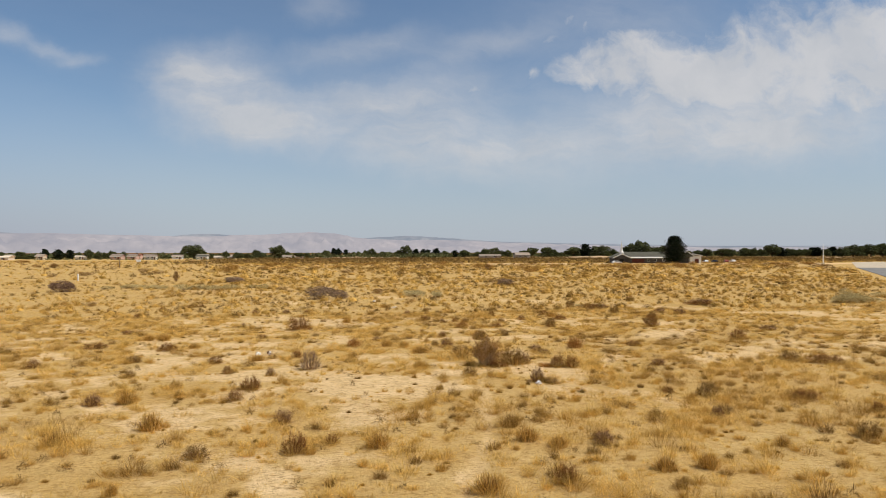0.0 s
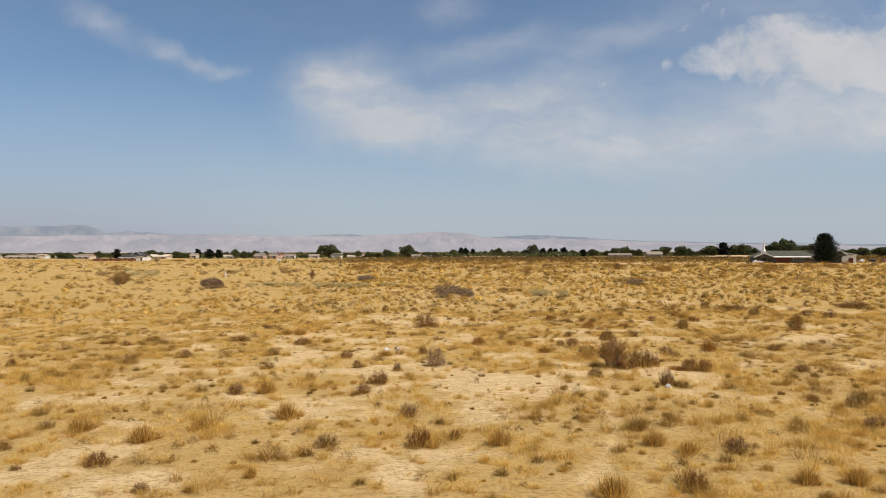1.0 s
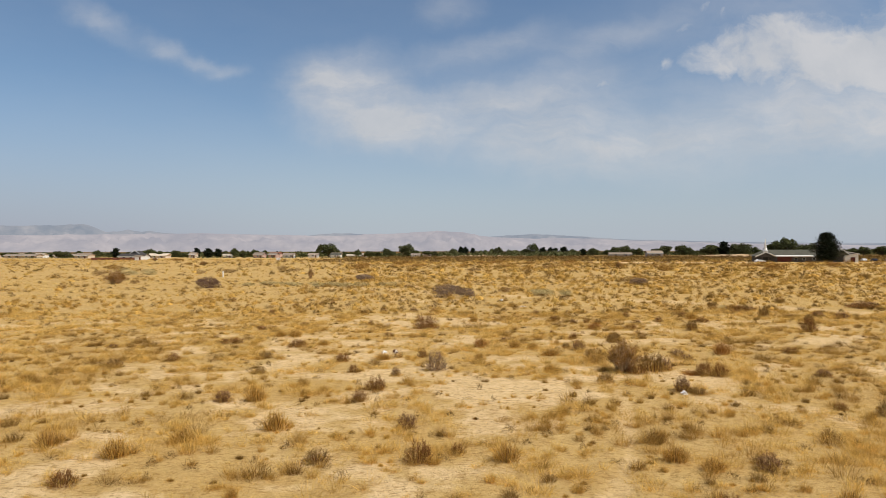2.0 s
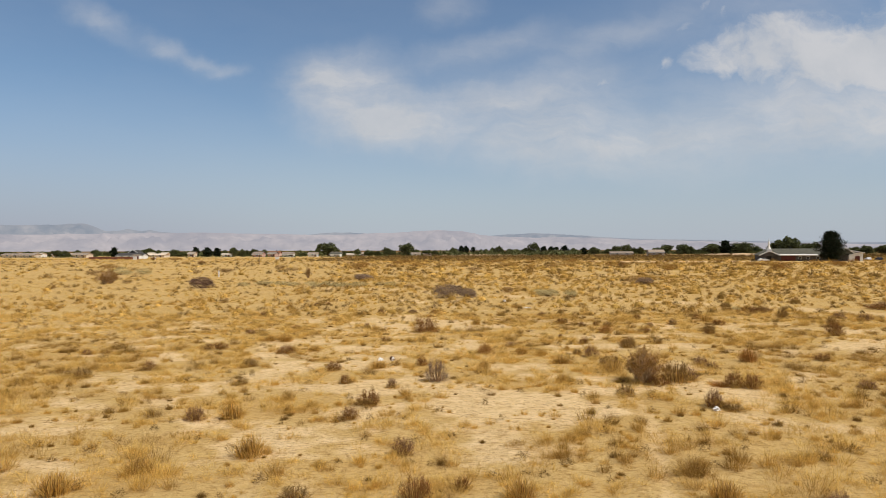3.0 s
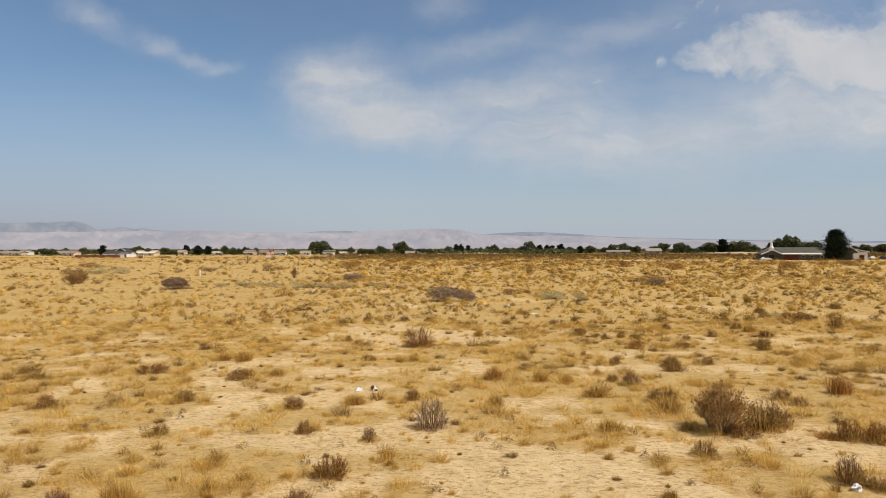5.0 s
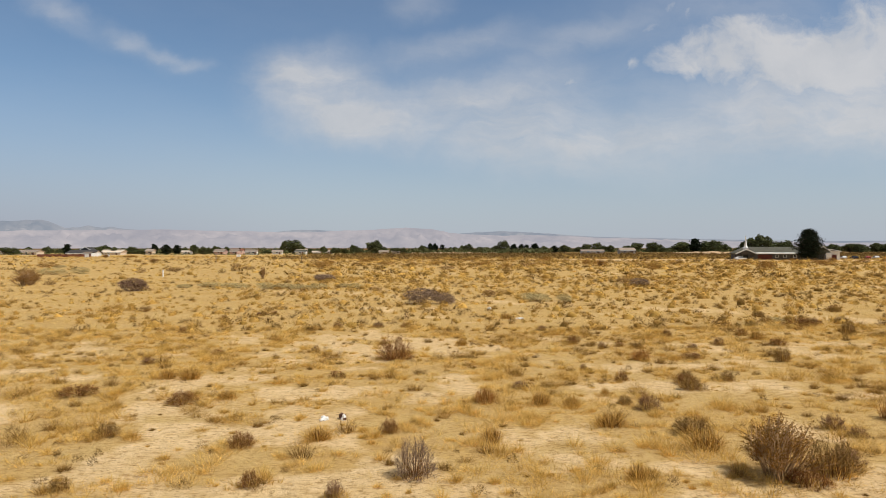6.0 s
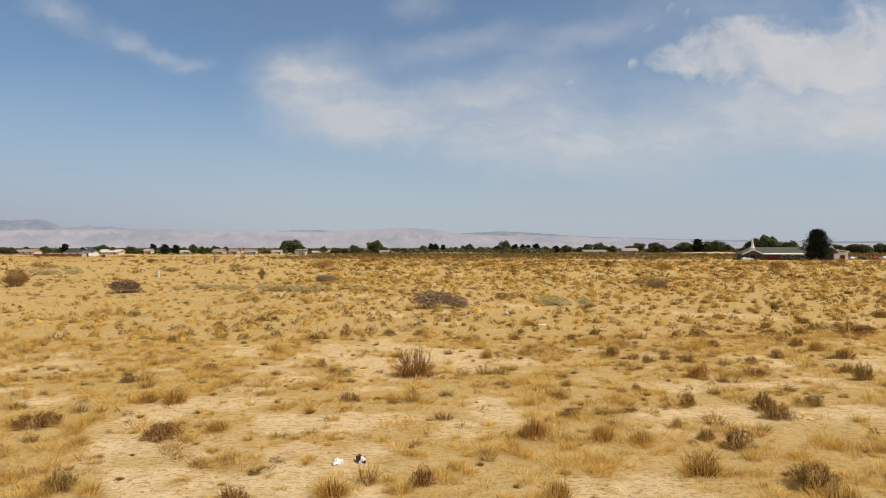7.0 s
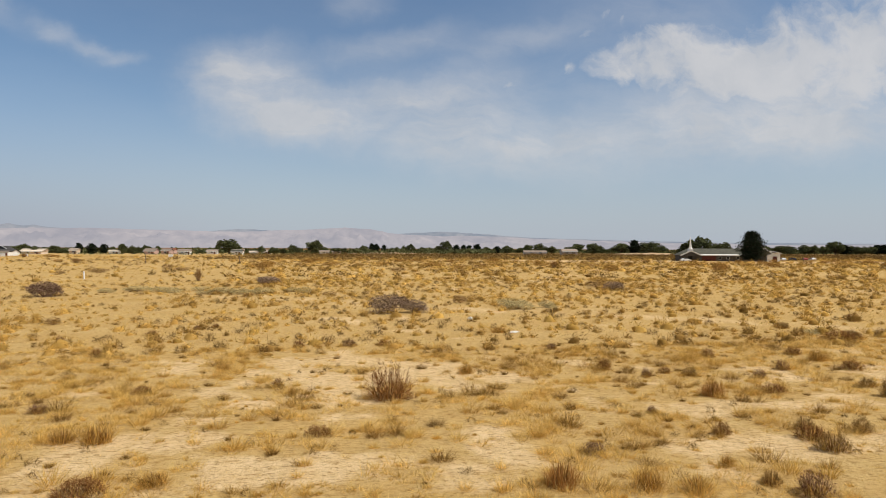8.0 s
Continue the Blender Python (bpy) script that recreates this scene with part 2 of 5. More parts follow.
def ground_material():
    m = bpy.data.materials.new("desert_sand")
    m.use_nodes = True
    nt = m.node_tree
    N, L = nt.nodes, nt.links
    p = N["Principled BSDF"]
    p.inputs["Roughness"].default_value, p.inputs["Specular IOR Level"].default_value = 0.95, 0.0
    co = N.new("ShaderNodeTexCoord").outputs["Object"]

    def noise_at(scale, detail=5, rough=0.6, stretch=(1, 1, 1)):
        mp = N.new("ShaderNodeMapping")
        mp.inputs["Scale"].default_value = stretch
        L.new(co, mp.inputs[0])
        n = N.new("ShaderNodeTexNoise")
        n.inputs["Scale"].default_value, n.inputs["Detail"].default_value, n.inputs["Roughness"].default_value = scale, detail, rough
        L.new(mp.outputs[0], n.inputs[0])
        return n.outputs[0]

    def ramp(v, a, b, lo=0.0, hi=1.0):
        r = N.new("ShaderNodeMapRange")
        r.inputs["From Min"].default_value, r.inputs["From Max"].default_value = a, b
        r.inputs["To Min"].default_value, r.inputs["To Max"].default_value = lo, hi
        L.new(v, r.inputs[0])
        return r.outputs[0]

    def op(kind, a, b, clamp=True):
        n = N.new("ShaderNodeMath")
        n.operation, n.use_clamp = kind, clamp
        for i, v in enumerate((a, b)):
            if isinstance(v, (int, float)):
                n.inputs[i].default_value = v
            else:
                L.new(v, n.inputs[i])
        return n.outputs[0]

    def blend(f, a, b):
        n = N.new("ShaderNodeMix")
        n.data_type = "RGBA"
        for key, v in (("Factor", f), ("A", a), ("B", b)):
            if isinstance(v, tuple):
                n.inputs[key].default_value = (*v, 1)
            elif isinstance(v, (int, float)):
                n.inputs[key].default_value = v
            else:
                L.new(v, n.inputs[key])
        return n.outputs["Result"]

    def attr(name):
        a = N.new("ShaderNodeAttribute")
        a.attribute_name = name
        return a.outputs["Fac"]

    sand = blend(ramp(noise_at(0.11, 4), 0.35, 0.65), (0.70, 0.51, 0.275), (0.60, 0.42, 0.205))
    sand = blend(ramp(noise_at(1.7, 6, 0.7), 0.42, 0.75), sand, (0.75, 0.57, 0.33))
    straw = blend(ramp(noise_at(0.23, 5), 0.38, 0.62), (0.48, 0.308, 0.098), (0.52, 0.360, 0.140))
    straw = blend(ramp(noise_at(2.6, 5, 0.7), 0.5, 0.75, 0, 0.7), straw, (0.37, 0.225, 0.068))
    patch = op("ADD", attr("cover"), op("MULTIPLY", op("SUBTRACT", noise_at(0.9, 7, 0.72), 0.5, False), 1.8, False), False)
    patch = op("ADD", patch, op("MULTIPLY", op("SUBTRACT", noise_at(0.07, 5, 0.7, (0.6, 1, 1)), 0.5, False), 0.7, False))
    col = blend(op("MULTIPLY", ramp(patch, 0.2, 0.8), 0.78), sand, straw)
    litter = ramp(noise_at(6.5, 9, 0.8, (0.8, 1.15, 1)), 0.53, 0.59, 0, 0.70)
    drift = ramp(noise_at(2.9, 9, 0.78, (0.7, 1.2, 1)), 0.52, 0.60, 0, 0.48)
    col = blend(drift, col, (0.33, 0.185, 0.055))
    col = blend(litter, col, (0.242, 0.133, 0.038))
    col = blend(ramp(noise_at(21.0, 5, 0.75), 0.60, 0.75, 0, 0.5), col, (0.735, 0.515, 0.223))
    scrub = ramp(op("ADD", attr("brush"), op("MULTIPLY", op("SUBTRACT", noise_at(0.35, 6, 0.75), 0.5, False), 1.2, False)), 0.35, 0.8)
    col = blend(op("MULTIPLY", scrub, 0.93), col, (0.105, 0.058, 0.024))
    col = blend(op("MULTIPLY", attr("bare"), 0.50), col, (0.66, 0.47, 0.25))
    L.new(col, p.inputs["Base Color"])
    h = op("ADD", noise_at(5.0, 8, 0.7), op("MULTIPLY", noise_at(1.3, 4), 1.5, False), False)
    k = N.new("ShaderNodeBump")
    k.inputs["Strength"].default_value, k.inputs["Distance"].default_value = 0.9, 0.10
    L.new(h, k.inputs["Height"])
    L.new(k.outputs[0], p.inputs["Normal"])
    return m


def grass_material():
    m = surface("dry_grass", (0.60, 0.36, 0.065), (0.66, 0.46, 0.15), 0.35, 0.7, vary=0.28, island=True, thin=0.35)
    nt = m.node_tree
    N, L = nt.nodes, nt.links
    hsv = next(n for n in N if n.bl_idname == "ShaderNodeHueSaturation")
    src = hsv.inputs["Color"].links[0].from_socket
    a = N.new("ShaderNodeAttribute")
    a.attribute_name = "tone"
    mix = N.new("ShaderNodeMix")
    mix.data_type = "RGBA"
    ramp = N.new("ShaderNodeValToRGB")
    el = ramp.color_ramp.elements
    el[0].position, el[0].color = 0.0, (0.17, 0.090, 0.030, 1)
    el[1].position, el[1].color = 1.0, (0.76, 0.57, 0.26, 1)
    for pos, c in ((0.25, (0.50, 0.300, 0.080, 1)), (0.55, (0.74, 0.485, 0.125, 1))):
        e = el.new(pos)
        e.color = c
    L.new(a.outputs["Fac"], ramp.inputs[0])
    mix.inputs["Factor"].default_value = 0.85
    L.new(src, mix.inputs["A"]), L.new(ramp.outputs[0], mix.inputs["B"])
    L.new(mix.outputs["Result"], hsv.inputs["Color"])
    return m


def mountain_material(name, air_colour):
    """Bare rock far off: mostly a glow that paints the pale air before it."""
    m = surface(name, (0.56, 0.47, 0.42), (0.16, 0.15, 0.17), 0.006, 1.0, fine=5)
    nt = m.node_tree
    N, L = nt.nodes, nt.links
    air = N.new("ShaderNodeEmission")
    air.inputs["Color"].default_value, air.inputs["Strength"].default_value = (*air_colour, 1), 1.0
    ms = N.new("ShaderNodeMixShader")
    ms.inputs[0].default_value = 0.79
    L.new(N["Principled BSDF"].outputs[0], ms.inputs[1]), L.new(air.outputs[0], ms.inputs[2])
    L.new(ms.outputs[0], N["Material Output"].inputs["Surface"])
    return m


SAND, GRASS = ground_material(), grass_material()
HAZED_NEAR_ROCK, HAZED_FAR_ROCK = mountain_material("hazed_foothill_rock", (0.422, 0.416, 0.468)), mountain_material("hazed_far_rock", (0.275, 0.325, 0.395))
STEM = surface("dry_twig", (0.185, 0.090, 0.036), (0.27, 0.140, 0.056), 6, 0.9, vary=0.25, island=True)
PALE_STEM = surface("pale_stem", (0.34, 0.215, 0.105), (0.44, 0.29, 0.150), 6, 0.9, vary=0.25, island=True)
BRUSH_LEAF = surface("brush_leaf", (0.20, 0.112, 0.044), (0.30, 0.175, 0.066), 4, 0.9, vary=0.35, island=True, thin=0.15)
SCRUB = surface("scrub_twig", (0.15, 0.088, 0.032), (0.25, 0.155, 0.050), 0.2, 0.9, vary=0.35, island=True, thin=0.1)
DRY_LEAF = surface("dry_leaf", (0.195, 0.086, 0.030), (0.29, 0.138, 0.046), 5, 0.9, vary=0.3, island=True, thin=0.15)
GREEN_LEAF = surface("creosote_leaf", (0.250, 0.130, 0.034), (0.37, 0.200, 0.054), 4, 0.7, vary=0.3, island=True, thin=0.3)
MAUVE_TWIG = surface("mauve_twig", (0.200, 0.105, 0.055), (0.30, 0.172, 0.095), 5, 0.9, vary=0.3, island=True, thin=0.1)
DARK_TWIG = surface("dark_twig", (0.150, 0.090, 0.062), (0.245, 0.155, 0.108), 4, 0.9, vary=0.35, island=True, thin=0.05)
OLIVE_TWIG = surface("olive_twig", (0.235, 0.140, 0.048), (0.34, 0.215, 0.075), 5, 0.9, vary=0.3, island=True, thin=0.15)
GREY_LEAF = surface("grey_twig", (0.22, 0.148, 0.100), (0.34, 0.240, 0.160), 4, 0.9, vary=0.25, island=True, thin=0.1)
SAGE_LEAF = surface("sage_leaf", (0.40, 0.325, 0.150), (0.49, 0.405, 0.205), 4, 0.9, vary=0.1, island=True, thin=0.15)
RUST_LEAF = surface("rust_straw", (0.40, 0.18, 0.05), (0.46, 0.25, 0.075), 4, 0.85, vary=0.25, island=True, thin=0.25)
STRAW = surface("straw_blade", (0.624, 0.360, 0.076), (0.650, 0.432, 0.136), 4, 0.75, vary=0.25, island=True, thin=0.3)
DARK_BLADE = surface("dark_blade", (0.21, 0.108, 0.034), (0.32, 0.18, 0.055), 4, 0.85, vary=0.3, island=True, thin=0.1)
BARK = surface("bark", (0.10, 0.075, 0.055), (0.15, 0.11, 0.08), 3, 0.95, 0.4)
TREE_LEAF = surface("tree_leaf", (0.078, 0.090, 0.038), (0.150, 0.152, 0.066), 0.35, 0.7, vary=0.4, island=True, thin=0.25)
PINE_LEAF = surface("pine_needle", (0.015, 0.021, 0.013), (0.024, 0.030, 0.017), 0.5, 0.75, vary=0.35, island=True, thin=0.05)
WHITE = surface("white_paint", (0.78, 0.77, 0.74), (0.70, 0.68, 0.64), 1.2, 0.6, spec=0.15)
STUCCO = surface("tan_stucco", (0.66, 0.56, 0.44), (0.58, 0.47, 0.36), 0.8, 0.9, 0.2, vary=0.15, spec=0.15)
PINK = surface("pink_stucco", (0.58, 0.40, 0.33), (0.52, 0.35, 0.28), 0.8, 0.9, 0.2, spec=0.15)
SLATE = surface("grey_siding", (0.085, 0.078, 0.075), (0.11, 0.10, 0.095), 0.8, 0.85, 0.2, spec=0.15)
MAROON = surface("maroon_panel", (0.12, 0.045, 0.04), (0.15, 0.06, 0.05), 0.8, 0.8)
SHINGLE = surface("grey_shingle", (0.078, 0.076, 0.060), (0.105, 0.102, 0.080), 0.7, 0.9, 0.4, vary=0.12, spec=0.15)
TILE = surface("brown_shingle", (0.25, 0.195, 0.150), (0.31, 0.255, 0.205), 0.7, 0.9, 0.3, vary=0.25, spec=0.15)
DARK_ROOF = surface("dark_roof", (0.050, 0.047, 0.046), (0.070, 0.066, 0.064), 0.7, 0.9, 0.3, spec=0.15)
FENCE = surface("red_fence", (0.17, 0.070, 0.045), (0.22, 0.095, 0.062), 0.9, 0.85, 0.2, vary=0.2)
GLASS = surface("window_glass", (0.02, 0.024, 0.028), (0.03, 0.034, 0.04), 0.5, 0.08, spec=0.6)
ASPHALT = surface("asphalt", (0.175, 0.172, 0.170), (0.22, 0.215, 0.205), 0.25, 0.9, 0.3, spec=0.15)
CONCRETE = surface("pale_concrete", (0.54, 0.46, 0.36), (0.47, 0.40, 0.30), 0.2, 0.9, 0.2, spec=0.15)
CAR_WHITE = surface("white_car_paint", (0.75, 0.75, 0.75), (0.70, 0.70, 0.70), 1, 0.3, spec=0.5)
CAR_DARK = surface("dark_car_paint", (0.02, 0.022, 0.03), (0.03, 0.03, 0.04), 1, 0.25, spec=0.5)
CAR_RED = surface("red_car_paint", (0.30, 0.05, 0.04), (0.26, 0.04, 0.035), 1, 0.3, spec=0.5)
RUBBER = surface("rubber", (0.02, 0.02, 0.02), (0.03, 0.03, 0.03), 4, 0.9)
STEEL = surface("grey_steel", (0.45, 0.45, 0.45), (0.38, 0.38, 0.38), 2, 0.45, metal=0.8)
PLASTIC = surface("white_plastic", (0.80, 0.79, 0.77), (0.68, 0.66, 0.62), 6, 0.5, 0.3, 14, spec=0.15)
OLD_WOOD = surface("weathered_wood", (0.17, 0.13, 0.10), (0.24, 0.19, 0.15), 3, 0.9, 0.3)

# ---- helpers of this scene ----


class Geo:
    """Points and faces of one part."""

    def __init__(self):
        self.v, self.f = [], []

    def add(self, pts, faces):
        n = len(self.v)
        self.v += [tuple(p) for p in pts]
        self.f += [tuple(i + n for i in f) for f in faces]
        return self

    def box(self, x0, y0, z0, x1, y1, z1):
        p = [(x, y, z) for z in (z0, z1) for y in (y0, y1) for x in (x0, x1)]
        return self.add(p, [(0, 2, 3, 1), (4, 5, 7, 6), (0, 1, 5, 4), (2, 6, 7, 3), (0, 4, 6, 2), (1, 3, 7, 5)])

    def tube(self, path, radii, sides=6):
        """A round bar along points, with a radius at each."""
        pts = []
        for i, c in enumerate(path):
            c = Vector(c)
            d = (Vector(path[min(i + 1, len(path) - 1)]) - Vector(path[max(i - 1, 0)])).normalized()
            a = d.orthogonal().normalized()
            b = d.cross(a)
            pts += [c + radii[i] * (math.cos(2 * math.pi * k / sides) * a + math.sin(2 * math.pi * k / sides) * b) for k in range(sides)]
        faces = [(i * sides + k, i * sides + (k + 1) % sides, (i + 1) * sides + (k + 1) % sides, (i + 1) * sides + k) for i in range(len(path) - 1) for k in range(sides)]
        faces += [tuple(reversed(range(sides))), tuple(range((len(path) - 1) * sides, len(path) * sides))]
        return self.add(pts, faces)

    def ribbon(self, path, widths, side):
        """A flat blade along points; it ends in a point where the last width is 0."""
        pts, faces, last = [], [], None
        for c, w in zip(path, widths):
            c = Vector(c)
            row = [len(pts)] if w == 0 else [len(pts), len(pts) + 1]
            pts += [c] if w == 0 else [c - side * w / 2, c + side * w / 2]
            if last is not None:
                faces.append((last[0], last[1], row[0]) if len(row) == 1 else (last[0], last[1], row[1], row[0]))
            last = row
        return self.add(pts, faces)

    def leaf(self, c, size, r):
        """A small tilted leaf or spray at c."""
        c = Vector(c)
        a = Vector((r.gauss(0, 1), r.gauss(0, 1), r.gauss(0, 1))).normalized()
        b = a.orthogonal().normalized()
        b.rotate(Matrix.Rotation(r.uniform(0, 6.28), 3, a))
        s, w = size * r.uniform(0.7, 1.3), size * r.uniform(0.35, 0.6)
        d = a.cross(b)
        return self.add([c - b * s * 0.5, c + d * w * 0.5, c + b * s * 0.5, c - d * w * 0.5], [(0, 1, 2, 3)])

    def mesh(self, name, material, smooth=False):
        me = bpy.data.meshes.new(name)
        me.from_pydata(self.v, [], self.f)
        me.materials.append(material)
        if smooth:
            me.shade_smooth()
        me.update()
        return me


def part(name, geo, material, parent, label="", smooth=False):
    ob = new(name, geo.mesh(name, material, smooth))
    ob.parent = parent
    return tagged(ob, label)


def sheet(name, verts, faces, material, attributes=(), smooth=False):
    """A large mesh from arrays, with number fields on its points."""
    me = bpy.data.meshes.new(name)
    verts, faces = np.asarray(verts, np.float32), np.asarray(faces, np.int32)
    n = faces.shape[1]
    me.vertices.add(len(verts)), me.loops.add(faces.size), me.polygons.add(len(faces))
    me.vertices.foreach_set("co", verts.ravel())
    me.loops.foreach_set("vertex_index", faces.ravel())
    me.polygons.foreach_set("loop_start", np.arange(len(faces), dtype=np.int32) * n)
    for key, values in attributes:
        me.attributes.new(key, "FLOAT", "POINT").data.foreach_set("value", np.asarray(values, np.float32))
    me.materials.append(material)
    me.update(calc_edges=True)
    if smooth:
        me.shade_smooth()
    return new(name, me)


def lattice(ix, iy, seed):
    h = np.sin(ix * 127.1 + iy * 311.7 + seed * 74.7) * 43758.5453
    return h - np.floor(h)


def value_noise(x, y, seed):
    ix, iy = np.floor(x), np.floor(y)
    fx, fy = x - ix, y - iy
    fx, fy = fx * fx * (3 - 2 * fx), fy * fy * (3 - 2 * fy)
    a, b = lattice(ix, iy, seed), lattice(ix + 1, iy, seed)
    c, d = lattice(ix, iy + 1, seed), lattice(ix + 1, iy + 1, seed)
    return (a * (1 - fx) + b * fx) * (1 - fy) + (c * (1 - fx) + d * fx) * fy


def fbm(x, y, size, seed, octaves=4):
    x, y, total, amp = np.asarray(x, float) / size, np.asarray(y, float) / size, 0.0, 0.5
    for o in range(octaves):
        total = total + amp * value_noise(x * 2**o + o * 17.3, y * 2**o - o * 9.1, seed + o)
        amp *= 0.55
    return total


def line_distance(x, y, line):
    """How far points lie from a line of straight stretches."""
    best = np.full(np.shape(x), 1e9)
    for (ax, ay), (bx, by) in zip(line, line[1:]):
        t = np.clip(((x - ax) * (bx - ax) + (y - ay) * (by - ay)) / ((bx - ax) ** 2 + (by - ay) ** 2), 0, 1)
        best = np.minimum(best, np.hypot(x - ax - t * (bx - ax), y - ay - t * (by - ay)))
    return best


def step(v, a, b):
    t = np.clip((v - a) / (b - a), 0, 1)
    return t * t * (3 - 2 * t)


# ---- the lie of the land ----
TRAIL = [(3.2, 14.5), (4.4, 18.3), (5.6, 21.5), (6.6, 25.5), (7.6, 30.3), (7.9, 35.0)]
TRACK = [(-120, 128), (-60, 121), (-28, 116.5), (-10, 104), (3.3, 92.2), (14.5, 86.3), (23.5, 79.8), (29.5, 74.5), (33.5, 69.8), (46, 54), (70, 20)]
STREET = [(60, 322), (150, 300), (205, 292), (330, 290), (600, 300)]


LANE = [(11, -25), (110, 105), (188, 209), (280, 290)]


def height(x, y):
    x, y = np.asarray(x, float), np.asarray(y, float)
    near = step(np.hypot(x, y - 50), 260, 120)
    z = 0.20 * (fbm(x, y, 7.0, 3) - 0.47) + 0.10 * (fbm(x, y, 1.6, 9, 3) - 0.42)
    z = z + 0.055 * (fbm(x, y, 0.55, 15, 3) - 0.42) * step(y, 62, 50)
    d = line_distance(x, y, TRACK)
    z = z - 0.06 * step(np.abs(d - 0.9), 0.5, 0.1) * step(x, -15, 5) - 0.04 * step(line_distance(x, y, TRAIL), 0.45, 0.1)
    flat = step(line_distance(x, y, LANE), 14, 30)
    return z * near * flat


def bareness(x, y):
    """Trodden and driven sand."""
    trail = step(line_distance(x, y, TRAIL) + 0.5 * (fbm(x, y, 1.5, 21) - 0.45), 0.42, 0.1) * 0.5 * step(np.asarray(y, float), 36, 28)
    d = line_distance(x, y, TRACK)
    track = np.maximum(step(np.abs(d - 0.95), 0.65, 0.25), 0.6 * step(d, 2.4, 1.5)) * (0.26 + 0.50 * step(fbm(x, y, 6, 33), 0.38, 0.52)) * step(np.asarray(x, float), -40, 0)
    yard = step(line_distance(x, y, STREET) + 14 * (fbm(x, y, 25, 5) - 0.45), 16, 8)
    return np.clip(np.maximum(np.maximum(trail, track), yard), 0, 1)


def thickness(x, y):
    """How thick the grass stands, 0 to 1."""
    x, y = np.asarray(x, float), np.asarray(y, float)
    c = 0.55 * fbm(x, y, 10.0, 41) + 1.15 * fbm(x, y, 2.3, 51, 3) - 0.41
    c = c + 0.25 * step(x, 1, 5) * step(y, 34, 30) + 0.16 * step(-x, 2, 14) * step(y, 24, 40) + 0.30 * step(y, 52, 72) + 0.07 * step(x, 6, 16) * step(y, 72, 55)
    return np.clip(step(c, 0.20, 0.55) * (1 - bareness(x, y)), 0, 1)


def brushland(x, y):
    """The belt of brown brush in front of the far trees."""
    x, y = np.asarray(x, float), np.asarray(y, float)
    belt = step(y + 30 * (fbm(x, y, 60, 61) - 0.45), 330, 350) * step(y, 690, 640) * step(x, -95, -30)
    far = 0.8 * step(y + 60 * (fbm(x, y, 90, 64) - 0.45), 640, 720)
    return np.clip(np.maximum(belt * step(fbm(x, y, 14, 71), 0.25, 0.44), far), 0, 1)


def axis(dense0, dense1, pitch, low, high, grow=1.09):
    mid = list(np.arange(dense0, dense1 + pitch / 2, pitch))
    up, s = [mid[-1]], pitch
    while up[-1] < high:
        s *= grow
        up.append(up[-1] + s)
    down, s = [mid[0]], pitch
    while down[-1] > low:
        s *= grow
        down.append(down[-1] - s)
    return np.array(down[:0:-1] + mid + up[1:])


def build_ground():
    xs, ys = axis(-24, 32, 0.2, -4600, 4600, 1.10), axis(13, 58, 0.2, -4000, 4700, 1.10)
    X, Y = np.meshgrid(xs, ys)
    x, y = X.ravel(), Y.ravel()
    n, k = len(xs), len(ys)
    i = (np.arange(k - 1)[:, None] * n + np.arange(n - 1)[None]).ravel()
    ob = sheet("ground", np.stack([x, y, height(x, y)], 1), np.stack([i, i + 1, i + n + 1, i + n], 1), SAND,
               [("cover", thickness(x, y)), ("bare", bareness(x, y)), ("brush", brushland(x, y))], True)
    tagged(ob, "pale sandy desert ground with dry straw litter and a faint track", "ground", kind="structure")


build_ground()


def mountains(label, knots, R, deep, material, seed, rough):
    """A long bare range; heights are slopes seen from the plain, by direction in degrees to the east of north."""
    a0, s0 = np.array(knots).T
    az = np.linspace(-72, 72, 900)
    top = np.interp(az, a0, s0) + rough * (fbm(az, 0 * az, 1.4, seed, 5) - 0.47)
    rows = np.linspace(0, 1, 20)
    A, T = np.meshgrid(az, rows)
    dist = R + deep * T
    ridge = np.broadcast_to(top * np.cos(np.radians(az)), A.shape)
    gully = fbm(A * 1.0, T * 3.0, 0.6, seed + 10, 5) - 0.47
    z = 5.5 + ridge * (R + deep) * (0.5 * step(T, 0, 0.42) + 0.5 * step(T, 0.45, 1.0)) + 70 * gully * np.sin(T * math.pi) * (ridge / 0.025)
    z = np.where(T == 0, -4, z)
    p = np.stack([dist * np.sin(np.radians(A)), dist * np.cos(np.radians(A)), z], -1).reshape(-1, 3)
    n = len(az)
    i = (np.arange(len(rows) - 1)[:, None] * n + np.arange(n - 1)[None]).ravel()
    ob = sheet("backdrop_mountains", p, np.stack([i, i + 1, i + n + 1, i + n], 1), material, smooth=True)
    tagged(ob, label, "mountains", kind="structure")


